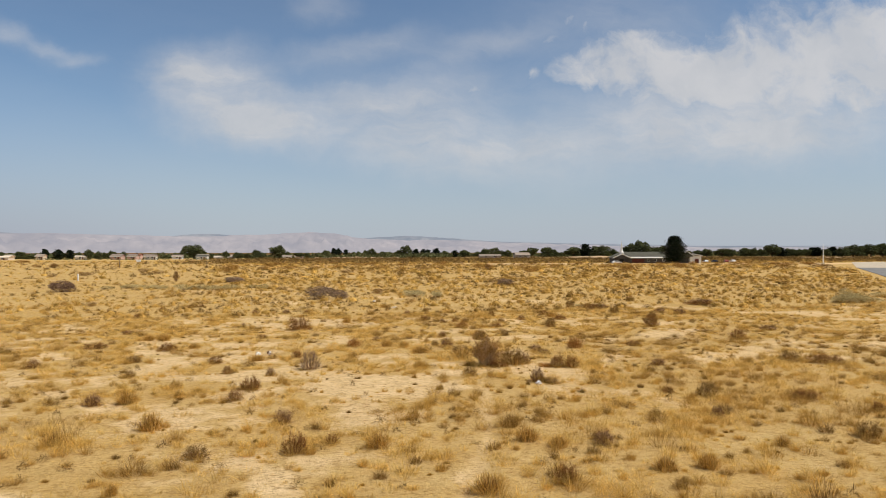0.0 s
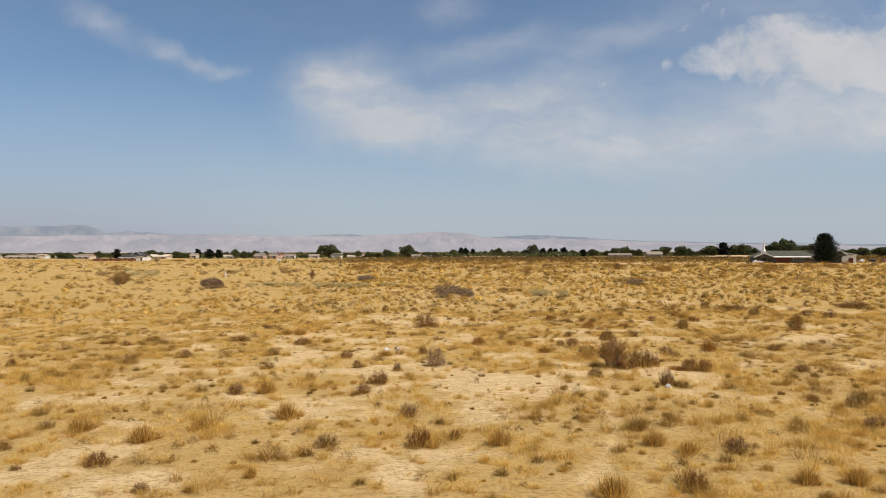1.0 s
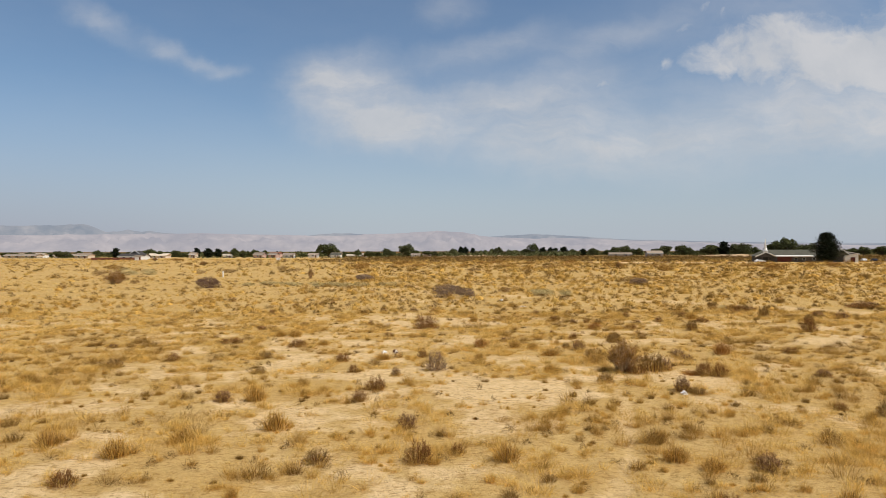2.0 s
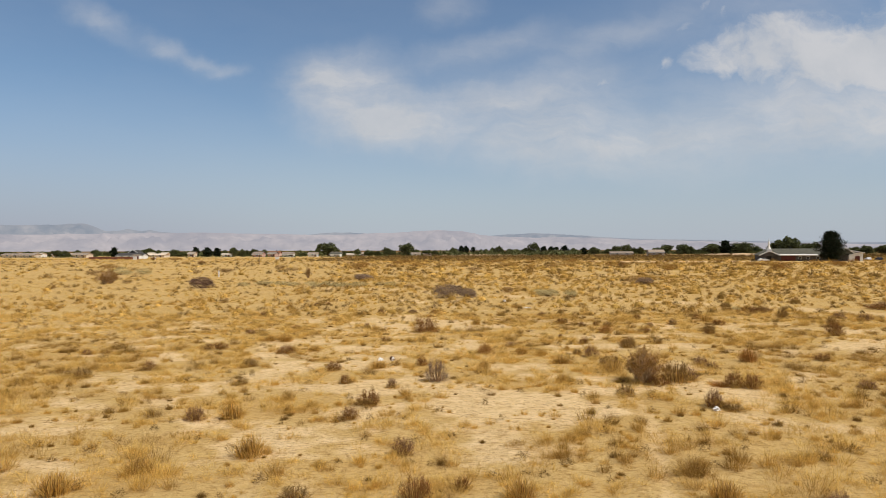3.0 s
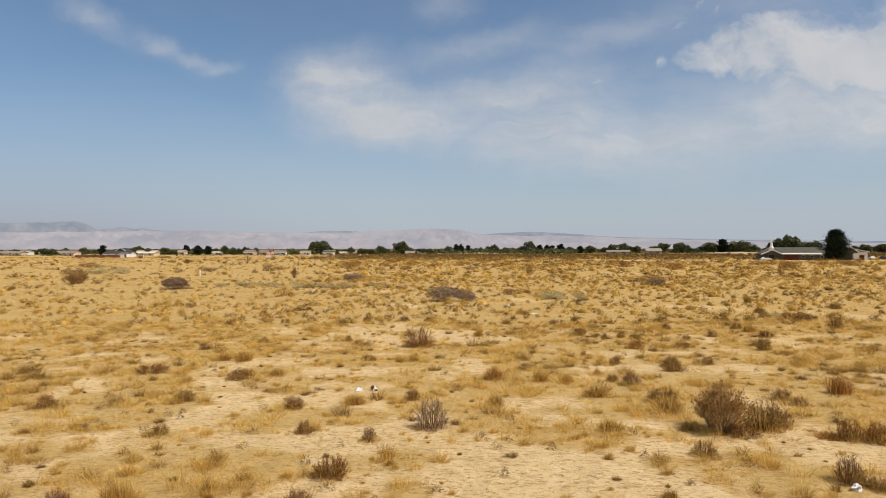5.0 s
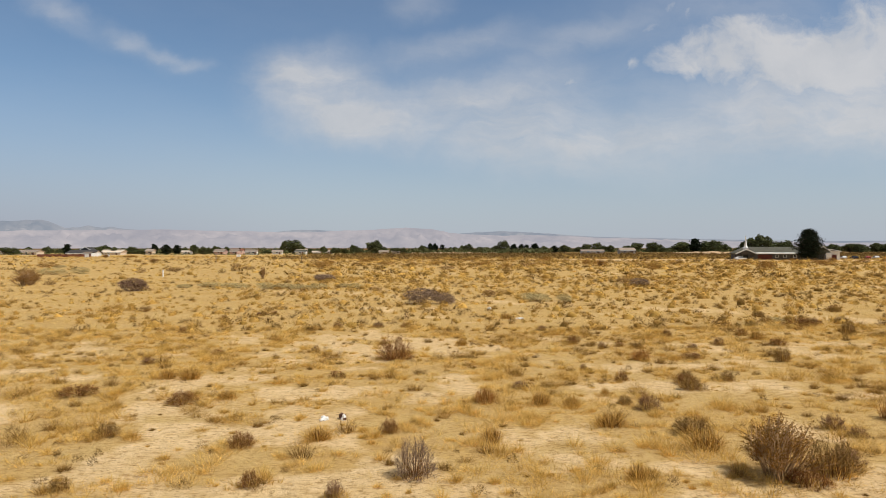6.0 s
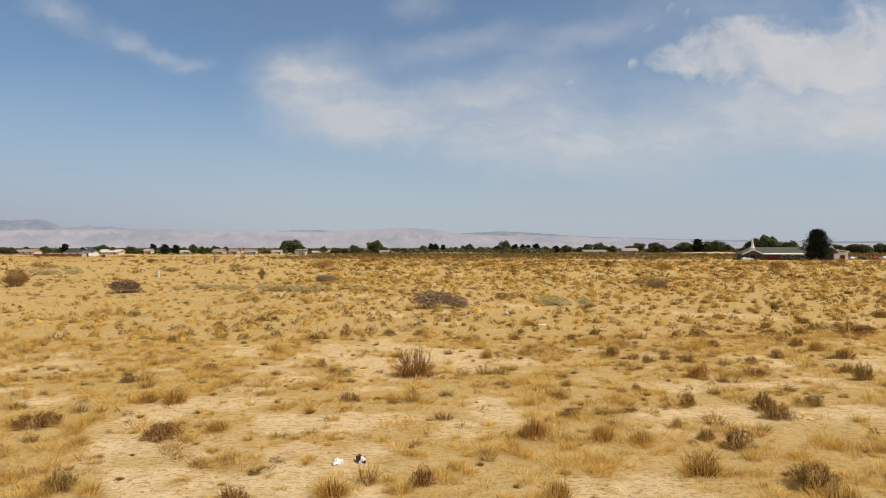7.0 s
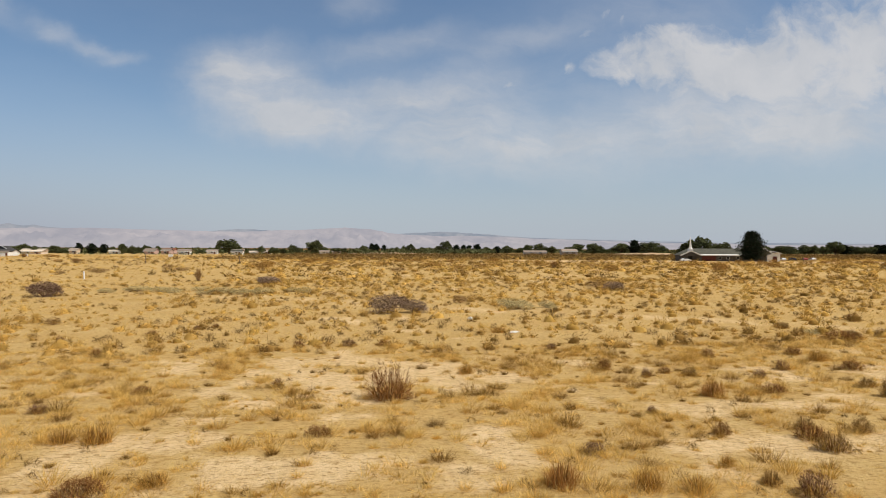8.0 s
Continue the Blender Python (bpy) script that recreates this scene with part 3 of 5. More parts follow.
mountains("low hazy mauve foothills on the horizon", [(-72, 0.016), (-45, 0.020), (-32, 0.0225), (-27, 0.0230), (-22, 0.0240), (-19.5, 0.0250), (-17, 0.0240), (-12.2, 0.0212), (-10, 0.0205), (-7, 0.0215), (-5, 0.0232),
          (-0.5, 0.0268), (1.4, 0.0258), (2.8, 0.0205), (4.8, 0.0175), (7.5, 0.0160), (10.0, 0.0165), (13.1, 0.0145), (18, 0.0110), (26, 0.0075), (32, 0.006), (72, 0.006)], 3600, 420, HAZED_NEAR_ROCK, 5, 0.0016)
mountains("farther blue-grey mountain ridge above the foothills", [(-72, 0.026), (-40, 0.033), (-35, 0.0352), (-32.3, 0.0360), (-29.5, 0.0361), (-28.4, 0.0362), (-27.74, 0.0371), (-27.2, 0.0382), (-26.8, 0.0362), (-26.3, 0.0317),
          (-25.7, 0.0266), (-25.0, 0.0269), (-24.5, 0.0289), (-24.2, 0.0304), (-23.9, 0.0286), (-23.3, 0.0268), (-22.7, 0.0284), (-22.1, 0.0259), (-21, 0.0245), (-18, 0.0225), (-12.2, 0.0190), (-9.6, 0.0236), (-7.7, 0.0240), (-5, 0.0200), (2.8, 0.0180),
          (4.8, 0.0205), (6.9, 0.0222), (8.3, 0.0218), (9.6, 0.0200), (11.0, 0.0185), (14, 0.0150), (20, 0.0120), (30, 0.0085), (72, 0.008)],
          4150, 380, HAZED_FAR_ROCK, 8, 0.0007)


def paved(name, edges, z, material, label):
    """A slab of paving between two edges, a little above the sand."""
    n = len(edges)
    pts = [p for a, b in edges for p in ((*a, z), (*b, z), (*a, -0.3), (*b, -0.3))]
    faces = []
    for i in range(n - 1):
        a, b = i * 4, i * 4 + 4
        faces += [(a, a + 1, b + 1, b), (a + 2, a, b, b + 2), (a + 1, a + 3, b + 3, b + 1)]
    faces += [(0, 2, 3, 1), (n * 4 - 4, n * 4 - 3, n * 4 - 1, n * 4 - 2)]
    tagged(new(name, Geo().add(pts, faces).mesh(name, material)), label, name, kind="structure")


paved("road", [((3, -20), (20, -30)), ((103, 110), (118, 100)), ((181, 213), (196, 205))], 0.09, ASPHALT, "grey asphalt road beside the sandy field")
paved("pavement", [((181, 213.1), (196, 205.1)), ((270.1, 321.4), (300, 262)), ((302.1, 333.4), (340, 285))], 0.085, CONCRETE, "pale dusty apron where the road meets the street")

# ---- shrubs ----
rnd = random.Random(11)


def stem_path(r, reach, top, base=0.06, bend=0.25):
    """A stem from the root crown outwards, in a plant one metre wide and high."""
    a = r.uniform(0, 2 * math.pi)
    b = r.uniform(0, base)
    p0 = Vector((b * math.cos(a), b * math.sin(a), -0.02))
    tip = Vector((reach * math.cos(a), reach * math.sin(a), top))
    mid = p0.lerp(tip, 0.55) + Vector((r.gauss(0, 0.03), r.gauss(0, 0.03), bend * top * 0.35))
    return p0, mid, tip


def upright(r):
    v = Vector((r.gauss(0, 1), r.gauss(0, 1), 0.25 * r.gauss(0, 1)))
    return v.normalized()


def twiggy(stems, twigs, r, spread=0.5, width=0.018, droop=0.12, out=1.0, even=False, fuzz=0.6, reach=(0.05, 0.15)):
    """Stems and the twigs on them, as two parts of a dome-shaped plant."""
    wood, fine = Geo(), Geo()
    lean = (r.uniform(0, 6.28), r.uniform(0.0, 0.25))
    short = 0.82 if even else 0.62
    for i in range(stems):
        up = math.sin(r.uniform(0.04, 1.30)) ** out
        q = math.sqrt(1 - up * up) * (1 + lean[1] * math.cos(i * 0.37 - lean[0]))
        k = r.uniform(short, 1.04)
        p0, mid, tip = stem_path(r, spread * q * k, max(0.08, up * k), 0.30, droop)
        wood.ribbon((p0, mid, tip), (width, width * 0.6, 0), upright(r))
        for _ in range(twigs):
            c = mid.lerp(tip, r.uniform(-0.1, 1.0))
            d = (tip - p0).normalized() + Vector((r.gauss(0, fuzz), r.gauss(0, fuzz), r.gauss(0.10, 0.8 * fuzz)))
            fine.ribbon((c, c + d.normalized() * r.uniform(*reach)), (width * 0.9, 0), upright(r))
    return wood, fine


def bladed(blades, r, spread, low, width, inner=0.12):
    g = Geo()
    for _ in range(blades):
        q = r.random() ** 0.7
        p0, mid, tip = stem_path(r, spread * q, max(low, (1 - 0.55 * q * q) * r.uniform(0.6, 1.05)), inner, 0.5)
        g.ribbon((p0, mid, tip), (width, width * 0.7, 0), upright(r))
    return g


def leafy(stems, leaves, r, leaf=0.06, spread=0.5, flat=1.0):
    """An open fan of branches, bare below and leafy towards the tips, in uneven sprays."""
    wood, fol = Geo(), Geo()
    for i in range(stems):
        q = r.random() ** 0.55
        p0, mid, tip = stem_path(r, spread * q * r.uniform(0.75, 1.05), max(0.25, (1 - 0.5 * q * q) * r.uniform(0.60, 1.05)) * flat, 0.20, 0.05)
        wood.tube((p0, mid, tip), (0.011, 0.008, 0.004), 3)
        for k in range(3):
            side = mid.lerp(tip, r.uniform(-0.2, 0.7))
            end = side + (tip - p0).normalized() * r.uniform(0.12, 0.26) + Vector((r.gauss(0, 0.08), r.gauss(0, 0.08), r.gauss(0, 0.05)))
            wood.tube((side, end), (0.006, 0.003), 3)
            for _ in range(leaves // 3):
                fol.leaf(side.lerp(end, r.uniform(0.25, 1.1)) + Vector((r.gauss(0, 0.022), r.gauss(0, 0.022), r.gauss(0, 0.022))), leaf, r)
    return wood, fol


# parts of a plant that are past counting
FINE = {"wood", "twig_crown", "foliage", "core", "fringe", "grass_skirt"}


def plant(kind, label, category, parts):
    """A plant to be set out: an Empty at its root with its parts."""
    e = new(kind)
    for name, geo, material, *tag in parts:
        tagged(part(name, geo, material, e, *tag), kind="stuff" if name in FINE else "")
    return tagged(e, label, category)


def flattened(g, k):
    g.v = [(x, y, z * k) for x, y, z in g.v]
    return g


DRY_LOOKS = {
    "brown": (DRY_LEAF, "dark brown leafless desert shrub on bare sand"), "mauve": (MAUVE_TWIG, "mauve-grey leafless desert shrub on bare sand"),
    "olive": (OLIVE_TWIG, "small olive-brown desert shrub in dry grass"),
}


def make_dry(r, stems, twigs, look_of="brown"):
    """A low shrub: a dense thicket of stems and twigs with grass caught at its foot."""
    leaf, label = DRY_LOOKS[look_of]
    a, b = twiggy(stems, twigs, r, width=0.015, even=True, fuzz=1.0, reach=(0.05, 0.14))
    return plant("dry_shrub", label, "shrub", [("wood", a, STEM), ("twig_crown", b, leaf), ("fringe", flattened(bladed(110, r, 0.70, 0.2, 0.015, 0.45), 0.66), STRAW, "straw-yellow grass at its foot")])


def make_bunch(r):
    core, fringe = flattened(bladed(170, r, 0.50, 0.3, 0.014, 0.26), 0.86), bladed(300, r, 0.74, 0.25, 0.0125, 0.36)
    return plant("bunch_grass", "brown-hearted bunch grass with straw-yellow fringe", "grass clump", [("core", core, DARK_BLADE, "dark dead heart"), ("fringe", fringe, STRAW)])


def make_creosote(r):
    a, b = leafy(74, 84, r, 0.028)
    return plant("creosote_bush", "olive-brown creosote bush with open fan of branches", "bush", [("wood", a, PALE_STEM, "pale tan stems"), ("foliage", b, GREEN_LEAF)])


def make_brush(r):
    a, b = mound(1900, r, 0.050, 8)
    return plant("brush_bush", "broad rounded brown brush on the open field", "bush", [("wood", a, STEM), ("foliage", b, BRUSH_LEAF)])


def make_olive(r):
    a, b = mound(1500, r, 0.058, 6)
    return plant("scrub_bush", "low round olive-brown desert bush", "bush", [("wood", a, STEM), ("foliage", b, GREEN_LEAF)])


def make_grey(r):
    a, b = twiggy(170, 19, r, 0.5, 0.010, even=True, fuzz=0.9)
    return plant("grey_shrub", "broad grey-mauve twiggy dry shrub on the sand", "shrub", [("wood", a, STEM), ("twig_crown", b, GREY_LEAF)])


def mound(leaves, r, leaf, lumps=7):
    """A soft rounded mound of small leaves over a few lumps."""
    wood, fol = Geo(), Geo()
    heads = [(Vector((0, 0, 0.42)), 0.44)]
    for i in range(lumps):
        a = 6.283 * (i + r.random() * 0.7) / lumps
        s = r.uniform(0.20, 0.30)
        heads.append((Vector((0.29 * math.cos(a), 0.29 * math.sin(a), r.uniform(0.2, 0.52))), s))
    for c, s in heads:
        wood.tube(((0, 0, -0.02), c * 0.6, c), (0.012, 0.009, 0.004), 3)
    weight = [s * s for c, s in heads]
    for c, s in r.choices(heads, weight, k=leaves):
        d = Vector((r.gauss(0, 1), r.gauss(0, 1), r.gauss(0.35, 1))).normalized()
        p = c + d * s * min(1.12, r.uniform(0.55, 1.0) ** 0.5 * r.uniform(0.94, 1.1))
        p.z = max(p.z, 0.02)
        fol.leaf(p, leaf, r)
    return wood, fol


def make_grey_mound(r, leaf, label):
    a, b = mound(4200, r, 0.052, 9)
    return plant("grey_shrub", label, "shrub", [("wood", a, STEM), ("twig_crown", b, leaf)])


def make_sage(r):
    a, b = mound(2800, r, 0.046)
    return plant("sage_bush", "pale grey-green sage mound among dry grass", "bush", [("wood", a, STEM), ("foliage", b, SAGE_LEAF)])


def make_dead(r):
    a, b = twiggy(150, 15, r, 0.52, 0.009, 0.02, 1.1, fuzz=0.8)
    c = bladed(110, r, 0.6, 0.12, 0.018, 0.35)
    flattened(c, 0.4)
    return plant("dead_bush", "bare dead bush with bristling branches over rusty grass", "bush", [("wood", a, STEM), ("twig_crown", b, DRY_LEAF), ("grass_skirt", c, RUST_LEAF, "rust-coloured dry grass")])


def make_rust(r):
    c, d = bladed(280, r, 0.55, 0.25, 0.014, 0.34), bladed(40, r, 0.3, 0.4, 0.018)
    return plant("rust_grass", "rust-orange clump of dead grass on sand", "grass clump", [("fringe", c, RUST_LEAF), ("core", d, DARK_BLADE, "dark dead heart")])


def set_out(makers, places, group):
    """Stand one of the made plants at each place: x, y, width and height."""
    for i, (x, y, w, h) in enumerate(places):
        proto = makers[i % len(makers)]
        m = pose(x, y, float(height(x, y)) - 0.01, 0, 0, rnd.uniform(0, 360)) @ Matrix.Diagonal((w * 1.22, w * 1.22, h, 1))
        if i < len(places) - len(makers):
            ob = copy_thing(proto, m)
        else:
            proto.matrix_basis = m
            ob = proto
        tagged(ob, group=group)


DRY_0 = [
    (6.7, 17.8, 0.56, 0.51), (-6.3, 17.8, 0.38, 0.27), (-8.3, 19.8, 0.63, 0.39), (17.2, 20.2, 0.75, 0.54), (8.9, 20.7, 0.60, 0.51), (0.1, 21.7, 0.70, 0.63),
    (-2.6, 21.7, 0.70, 0.40), (1.1, 22.5, 0.36, 0.31), (14.0, 23.2, 0.44, 0.47), (20.2, 23.2, 0.53, 0.37), (14.6, 23.8, 0.65, 0.38), (-0.4, 25.1, 0.63, 0.55),
    (19.2, 25.7, 1.17, 0.41), (15.6, 26.6, 0.79, 0.62), (14.5, 27.6, 0.45, 0.30), (-7.4, 29.0, 0.63, 0.49), (-2.4, 29.2, 0.57, 0.46), (10.5, 30.1, 0.63, 0.28),
    (10.0, 30.5, 0.60, 0.72), (-2.0, 31.2, 0.84, 0.59), (7.5, 32.7, 0.64, 0.44), (26.1, 33.3, 1.69, 0.48), (17.2, 33.7, 0.71, 0.37), (12.8, 33.9, 0.77, 0.63),
]
DRY_1 = [
    (10.25, 35.3, 1.15, 0.95), (9.5, 36.7, 0.75, 0.60), (9.3, 34.6, 0.9, 0.42),
    (24.5, 33.9, 1.04, 0.66), (12.2, 34.2, 0.71, 0.63), (-1.4, 34.3, 0.39, 0.44), (-3.4, 35.1, 0.45, 0.42), (-7.6, 35.1, 0.48, 0.35), (10.8, 35.7, 0.87, 0.68),
    (-20.6, 36.0, 0.44, 0.46), (-15.0, 36.6, 0.83, 0.53), (-4.4, 38.4, 0.70, 0.46), (12.9, 38.4, 0.51, 0.36), (-12.9, 38.6, 0.65, 0.49), (8.4, 39.0, 1.08, 0.59),
    (12.7, 39.3, 0.65, 0.50), (-0.4, 39.7, 0.54, 0.48), (-8.6, 39.8, 0.79, 0.41), (19.2, 40.8, 0.87, 0.39), (8.2, 42.3, 0.78, 0.58), (27.4, 42.9, 1.07, 0.77),
    (7.6, 43.0, 0.45, 0.36), (-18.3, 43.5, 0.56, 0.34), (-7.8, 44.1, 1.03, 0.46), (10.9, 45.4, 0.80, 0.56), (-12.2, 45.7, 1.51, 0.34), (4.4, 45.9, 0.60, 0.34),
]
DRY_2 = [
    (11.1, 46.6, 0.86, 0.45), (13.0, 47.0, 0.61, 0.42), (32.4, 47.0, 1.10, 0.46), (8.8, 47.4, 0.50, 0.43), (11.5, 47.5, 0.56, 0.43), (-2.9, 48.5, 0.69, 0.31),
    (7.9, 50.2, 0.32, 0.26), (25.5, 51.2, 1.10, 1.08), (17.7, 51.5, 0.76, 0.80), (-12.0, 52.2, 0.58, 0.37), (13.8, 52.8, 0.92, 0.42), (18.2, 53.4, 0.61, 0.43),
    (-9.6, 55.1, 0.69, 0.32), (15.0, 55.6, 0.58, 0.46), (-4.8, 56.0, 0.45, 0.38), (12.3, 56.4, 0.64, 0.43), (10.4, 56.5, 0.37, 0.48), (20.4, 57.1, 0.93, 0.49),
    (28.6, 57.2, 0.72, 0.68), (11.6, 57.3, 0.52, 0.35), (17.2, 57.4, 0.61, 0.50), (9.2, 58.3, 0.59, 0.54), (9.7, 59.4, 0.55, 0.37), (32.8, 60.2, 1.03, 0.59),
]
DRY_3 = [
    (15.6, 61.0, 0.58, 0.50), (26.9, 61.1, 0.86, 1.07), (20.4, 61.5, 0.79, 0.50), (31.6, 61.7, 1.05, 0.50), (-14.2, 63.9, 0.58, 0.51), (2.5, 64.1, 0.46, 0.36),
    (8.7, 64.9, 0.53, 0.43), (26.6, 66.2, 2.06, 0.65), (27.6, 66.6, 1.05, 0.60), (-4.8, 66.6, 0.62, 0.46), (-2.1, 67.0, 0.81, 0.39), (-0.2, 67.1, 0.81, 0.39),
    (30.6, 67.8, 1.02, 0.60), (28.5, 68.0, 1.54, 0.47), (-17.6, 68.4, 0.52, 0.61), (25.6, 68.7, 0.86, 0.56), (40.4, 70.4, 2.74, 0.46), (41.8, 72.2, 2.84, 0.60),
    (-13.9, 72.4, 0.71, 0.37), (26.9, 72.4, 0.92, 0.45), (-12.0, 75.7, 0.46, 0.32), (-11.0, 76.6, 0.55, 0.37), (-2.5, 77.2, 0.47, 0.41), (36.0, 77.5, 0.95, 0.67),
]
DRY_4 = [
    (-22.3, 79.4, 0.82, 0.69), (8.6, 96.6, 1.35, 0.85), (9.1, 101.5, 1.06, 0.56), (-4.5, 106.1, 1.36, 0.71), (-55.4, 106.3, 1.17, 0.79), (-13.1, 106.3, 1.06, 0.63),
    (-51.7, 122.1, 1.35, 0.81), (32.0, 123.6, 2.68, 1.31), (-78.4, 164.3, 2.60, 1.37), (-57.5, 171.0, 1.90, 0.85), (-52.8, 178.4, 3.22, 1.17), (82.1, 182.5, 1.78, 1.34),
    (8.3, 187.8, 3.10, 1.18), (-39.4, 190.1, 2.85, 1.20), (-46.1, 205.3, 2.48, 1.62), (32.2, 218.5, 4.30, 1.39), (168, 216, 4.4, 1.9), (174, 219, 3.4, 1.7), (-83.7, 242.5, 1.75, 0.92),
]
BUNCH_0 = [
    (4.7, 17.5, 0.82, 0.58), (10.7, 18.2, 0.59, 0.54), (9.5, 18.2, 0.65, 0.49), (-4.0, 18.8, 0.30, 0.40), (14.0, 19.8, 0.50, 0.40), (7.5, 20.7, 0.60, 0.41),
    (12.6, 21.4, 0.37, 0.26), (6.8, 21.5, 0.71, 0.58), (2.4, 21.7, 0.76, 0.60), (-8.1, 22.0, 0.77, 0.68), (-10.5, 23.1, 0.85, 0.57), (-6.8, 23.5, 0.76, 0.51),
    (-4.5, 25.0, 0.81, 0.70), (14.7, 26.1, 0.23, 0.37), (-6.3, 29.4, 0.84, 0.70), (-17.1, 33.2, 0.70, 0.42), (5.5, 35.0, 0.52, 0.46), (8.1, 37.5, 1.14, 0.66),
    (2.5, 38.6, 0.64, 0.58), (-2.4, 39.1, 0.83, 0.47), (6.3, 40.1, 1.04, 0.51), (5.7, 42.8, 0.59, 0.47), (4.7, 43.1, 0.73, 0.56), (7.3, 44.4, 0.32, 0.42),
]
BUNCH_1 = [
    (-6.4, 44.7, 0.80, 0.37), (-9.8, 48.4, 0.76, 0.55), (-8.9, 48.4, 0.98, 0.62), (-4.1, 54.1, 0.33, 0.48), (3.0, 58.2, 0.68, 0.56), (20.4, 59.5, 1.01, 0.69),
    (-7.5, 59.7, 0.69, 0.40), (7.3, 72.0, 1.06, 0.52),
]
CREOSOTE = [
    (8.85, 35.0, 1.55, 1.55), (-55.1, 122.2, 3.27, 2.02), (-56.2, 124.8, 2.76, 2.55), (-25.9, 142.5, 1.10, 2.2), (53.3, 217.3, 1.97, 2.07), (-92.4, 274.3, 2.81, 1.69),
    (-161.2, 396.0, 2.98, 1.88),
]
GREY = [
    (0.35, 35.6, 0.95, 1.02),
]
GREY_MOUND = [
    (1.0, 86.0, 2.7, 1.85), (3.2, 86.4, 1.9, 1.30), (31.3, 115.2, 2.3, 1.39), (-14.0, 132.9, 2.9, 1.22), (-14.8, 138.9, 2.8, 1.12),
]
MAUVE_MOUND = [
    (-35.0, 109.0, 3.0, 1.95),
]
SAGE = [
    (26.8, 69.3, 0.93, 0.42), (60.4, 69.5, 2.18, 0.80), (62.1, 74.8, 1.77, 0.74), (69.7, 78.7, 1.86, 0.65), (15.2, 87.8, 0.96, 0.72), (12.6, 89.0, 2.51, 0.88),
    (15.6, 90.4, 1.30, 0.84), (13.0, 93.1, 2.71, 0.77), (-72.0, 163.4, 4.48, 1.65), (-68.1, 166.2, 3.20, 1.68), (-92.6, 208.0, 2.95, 0.93),
]
OLIVE = [
    (57.0, 185.5, 2.50, 2.04), (60.2, 191.0, 2.15, 1.69), (88.4, 193.2, 3.19, 2.44), (93.1, 199.2, 3.09, 1.77), (24.3, 201.6, 2.73, 1.59), (-95.5, 208.0, 4.43, 1.86),
    (-24.5, 209.7, 4.75, 1.66), (119.6, 219.6, 3.77, 1.98), (20.5, 225.6, 5.13, 1.62), (-0.1, 226.9, 2.41, 1.44), (-27.1, 236.4, 5.26, 1.97), (159.4, 261.8, 3.05, 1.60),
    (-101.7, 283.8, 2.92, 1.31), (-149.1, 396.0, 5.96, 1.88),
]
DEAD = [
    (-0.6, 53.4, 1.75, 1.45),
]
RUST = [
    (11.7, 34.4, 0.90, 0.26), (15.4, 40.4, 1.00, 0.81), (2.8, 43.5, 0.87, 0.65), (11.2, 52.4, 0.98, 0.66),
]

PLACES = []


def lay(makers, group, *lists):
    places = [p for some in lists for p in some]
    set_out(makers, places, group)
    PLACES.extend(places)


lay([make_dry(rnd, 130, 18, k) for k in ("brown", "mauve", "brown", "olive", "mauve", "brown", "olive")], "dry shrubs on the field", DRY_0, DRY_1, DRY_2, DRY_3)
lay([make_brush(rnd) for _ in range(3)], "brush on the far field", DRY_4)
lay([make_bunch(rnd) for _ in range(4)], "bunch grasses on the field", BUNCH_0, BUNCH_1)
lay([make_creosote(rnd) for _ in range(2)], "creosote bushes", CREOSOTE)
lay([make_grey(rnd)], "grey shrubs", GREY)
lay([make_grey_mound(rnd, GREY_LEAF, "broad pale grey mound of dry twigs")], "grey shrubs", GREY_MOUND)
lay([make_grey_mound(rnd, DARK_TWIG, "broad dense mauve-brown mound of dry twigs")], "grey shrubs", MAUVE_MOUND)
SAGE_FLAT = [(-30 + 2.3 * i + rnd.uniform(-0.8, 0.8), 117 - 0.45 * i + rnd.uniform(-3.5, 4), rnd.uniform(1.6, 3.0), rnd.uniform(0.6, 0.95)) for i in range(11)]
SAGE_EDGE = [(rnd.uniform(56, 74), rnd.uniform(66, 82), rnd.uniform(1.3, 2.4), rnd.uniform(1.0, 1.6)) for _ in range(8)]
lay([make_sage(rnd) for _ in range(2)], "sage mounds", SAGE, SAGE_FLAT, SAGE_EDGE)
OLIVE_BELT = [(rnd.uniform(-20, 165), rnd.uniform(225, 345), rnd.uniform(2.0, 4.2), rnd.uniform(0.9, 1.9)) for _ in range(45)]
OLIVE_BELT = [p for p in OLIVE_BELT if bareness(p[0], p[1]) < 0.5]
OLIVE_EAST = [(rnd.uniform(165, 225), rnd.uniform(225, 300), rnd.uniform(2.0, 4.5), rnd.uniform(0.9, 1.8)) for _ in range(14)] + [(rnd.uniform(165, 330), rnd.uniform(225, 300), rnd.uniform(2.0, 4.5), rnd.uniform(0.9, 1.8)) for _ in range(26)]
OLIVE_EAST = [p for p in OLIVE_EAST if line_distance(p[0], p[1], LANE) > 30]
lay([make_olive(rnd) for _ in range(3)], "scrub bushes", OLIVE, OLIVE_BELT, OLIVE_EAST)
lay([make_dead(rnd)], "dead bushes", DEAD)
lay([make_rust(rnd) for _ in range(2)], "rust grasses", RUST)

# ---- grass and small scrub ----
pick = np.random.RandomState(5)


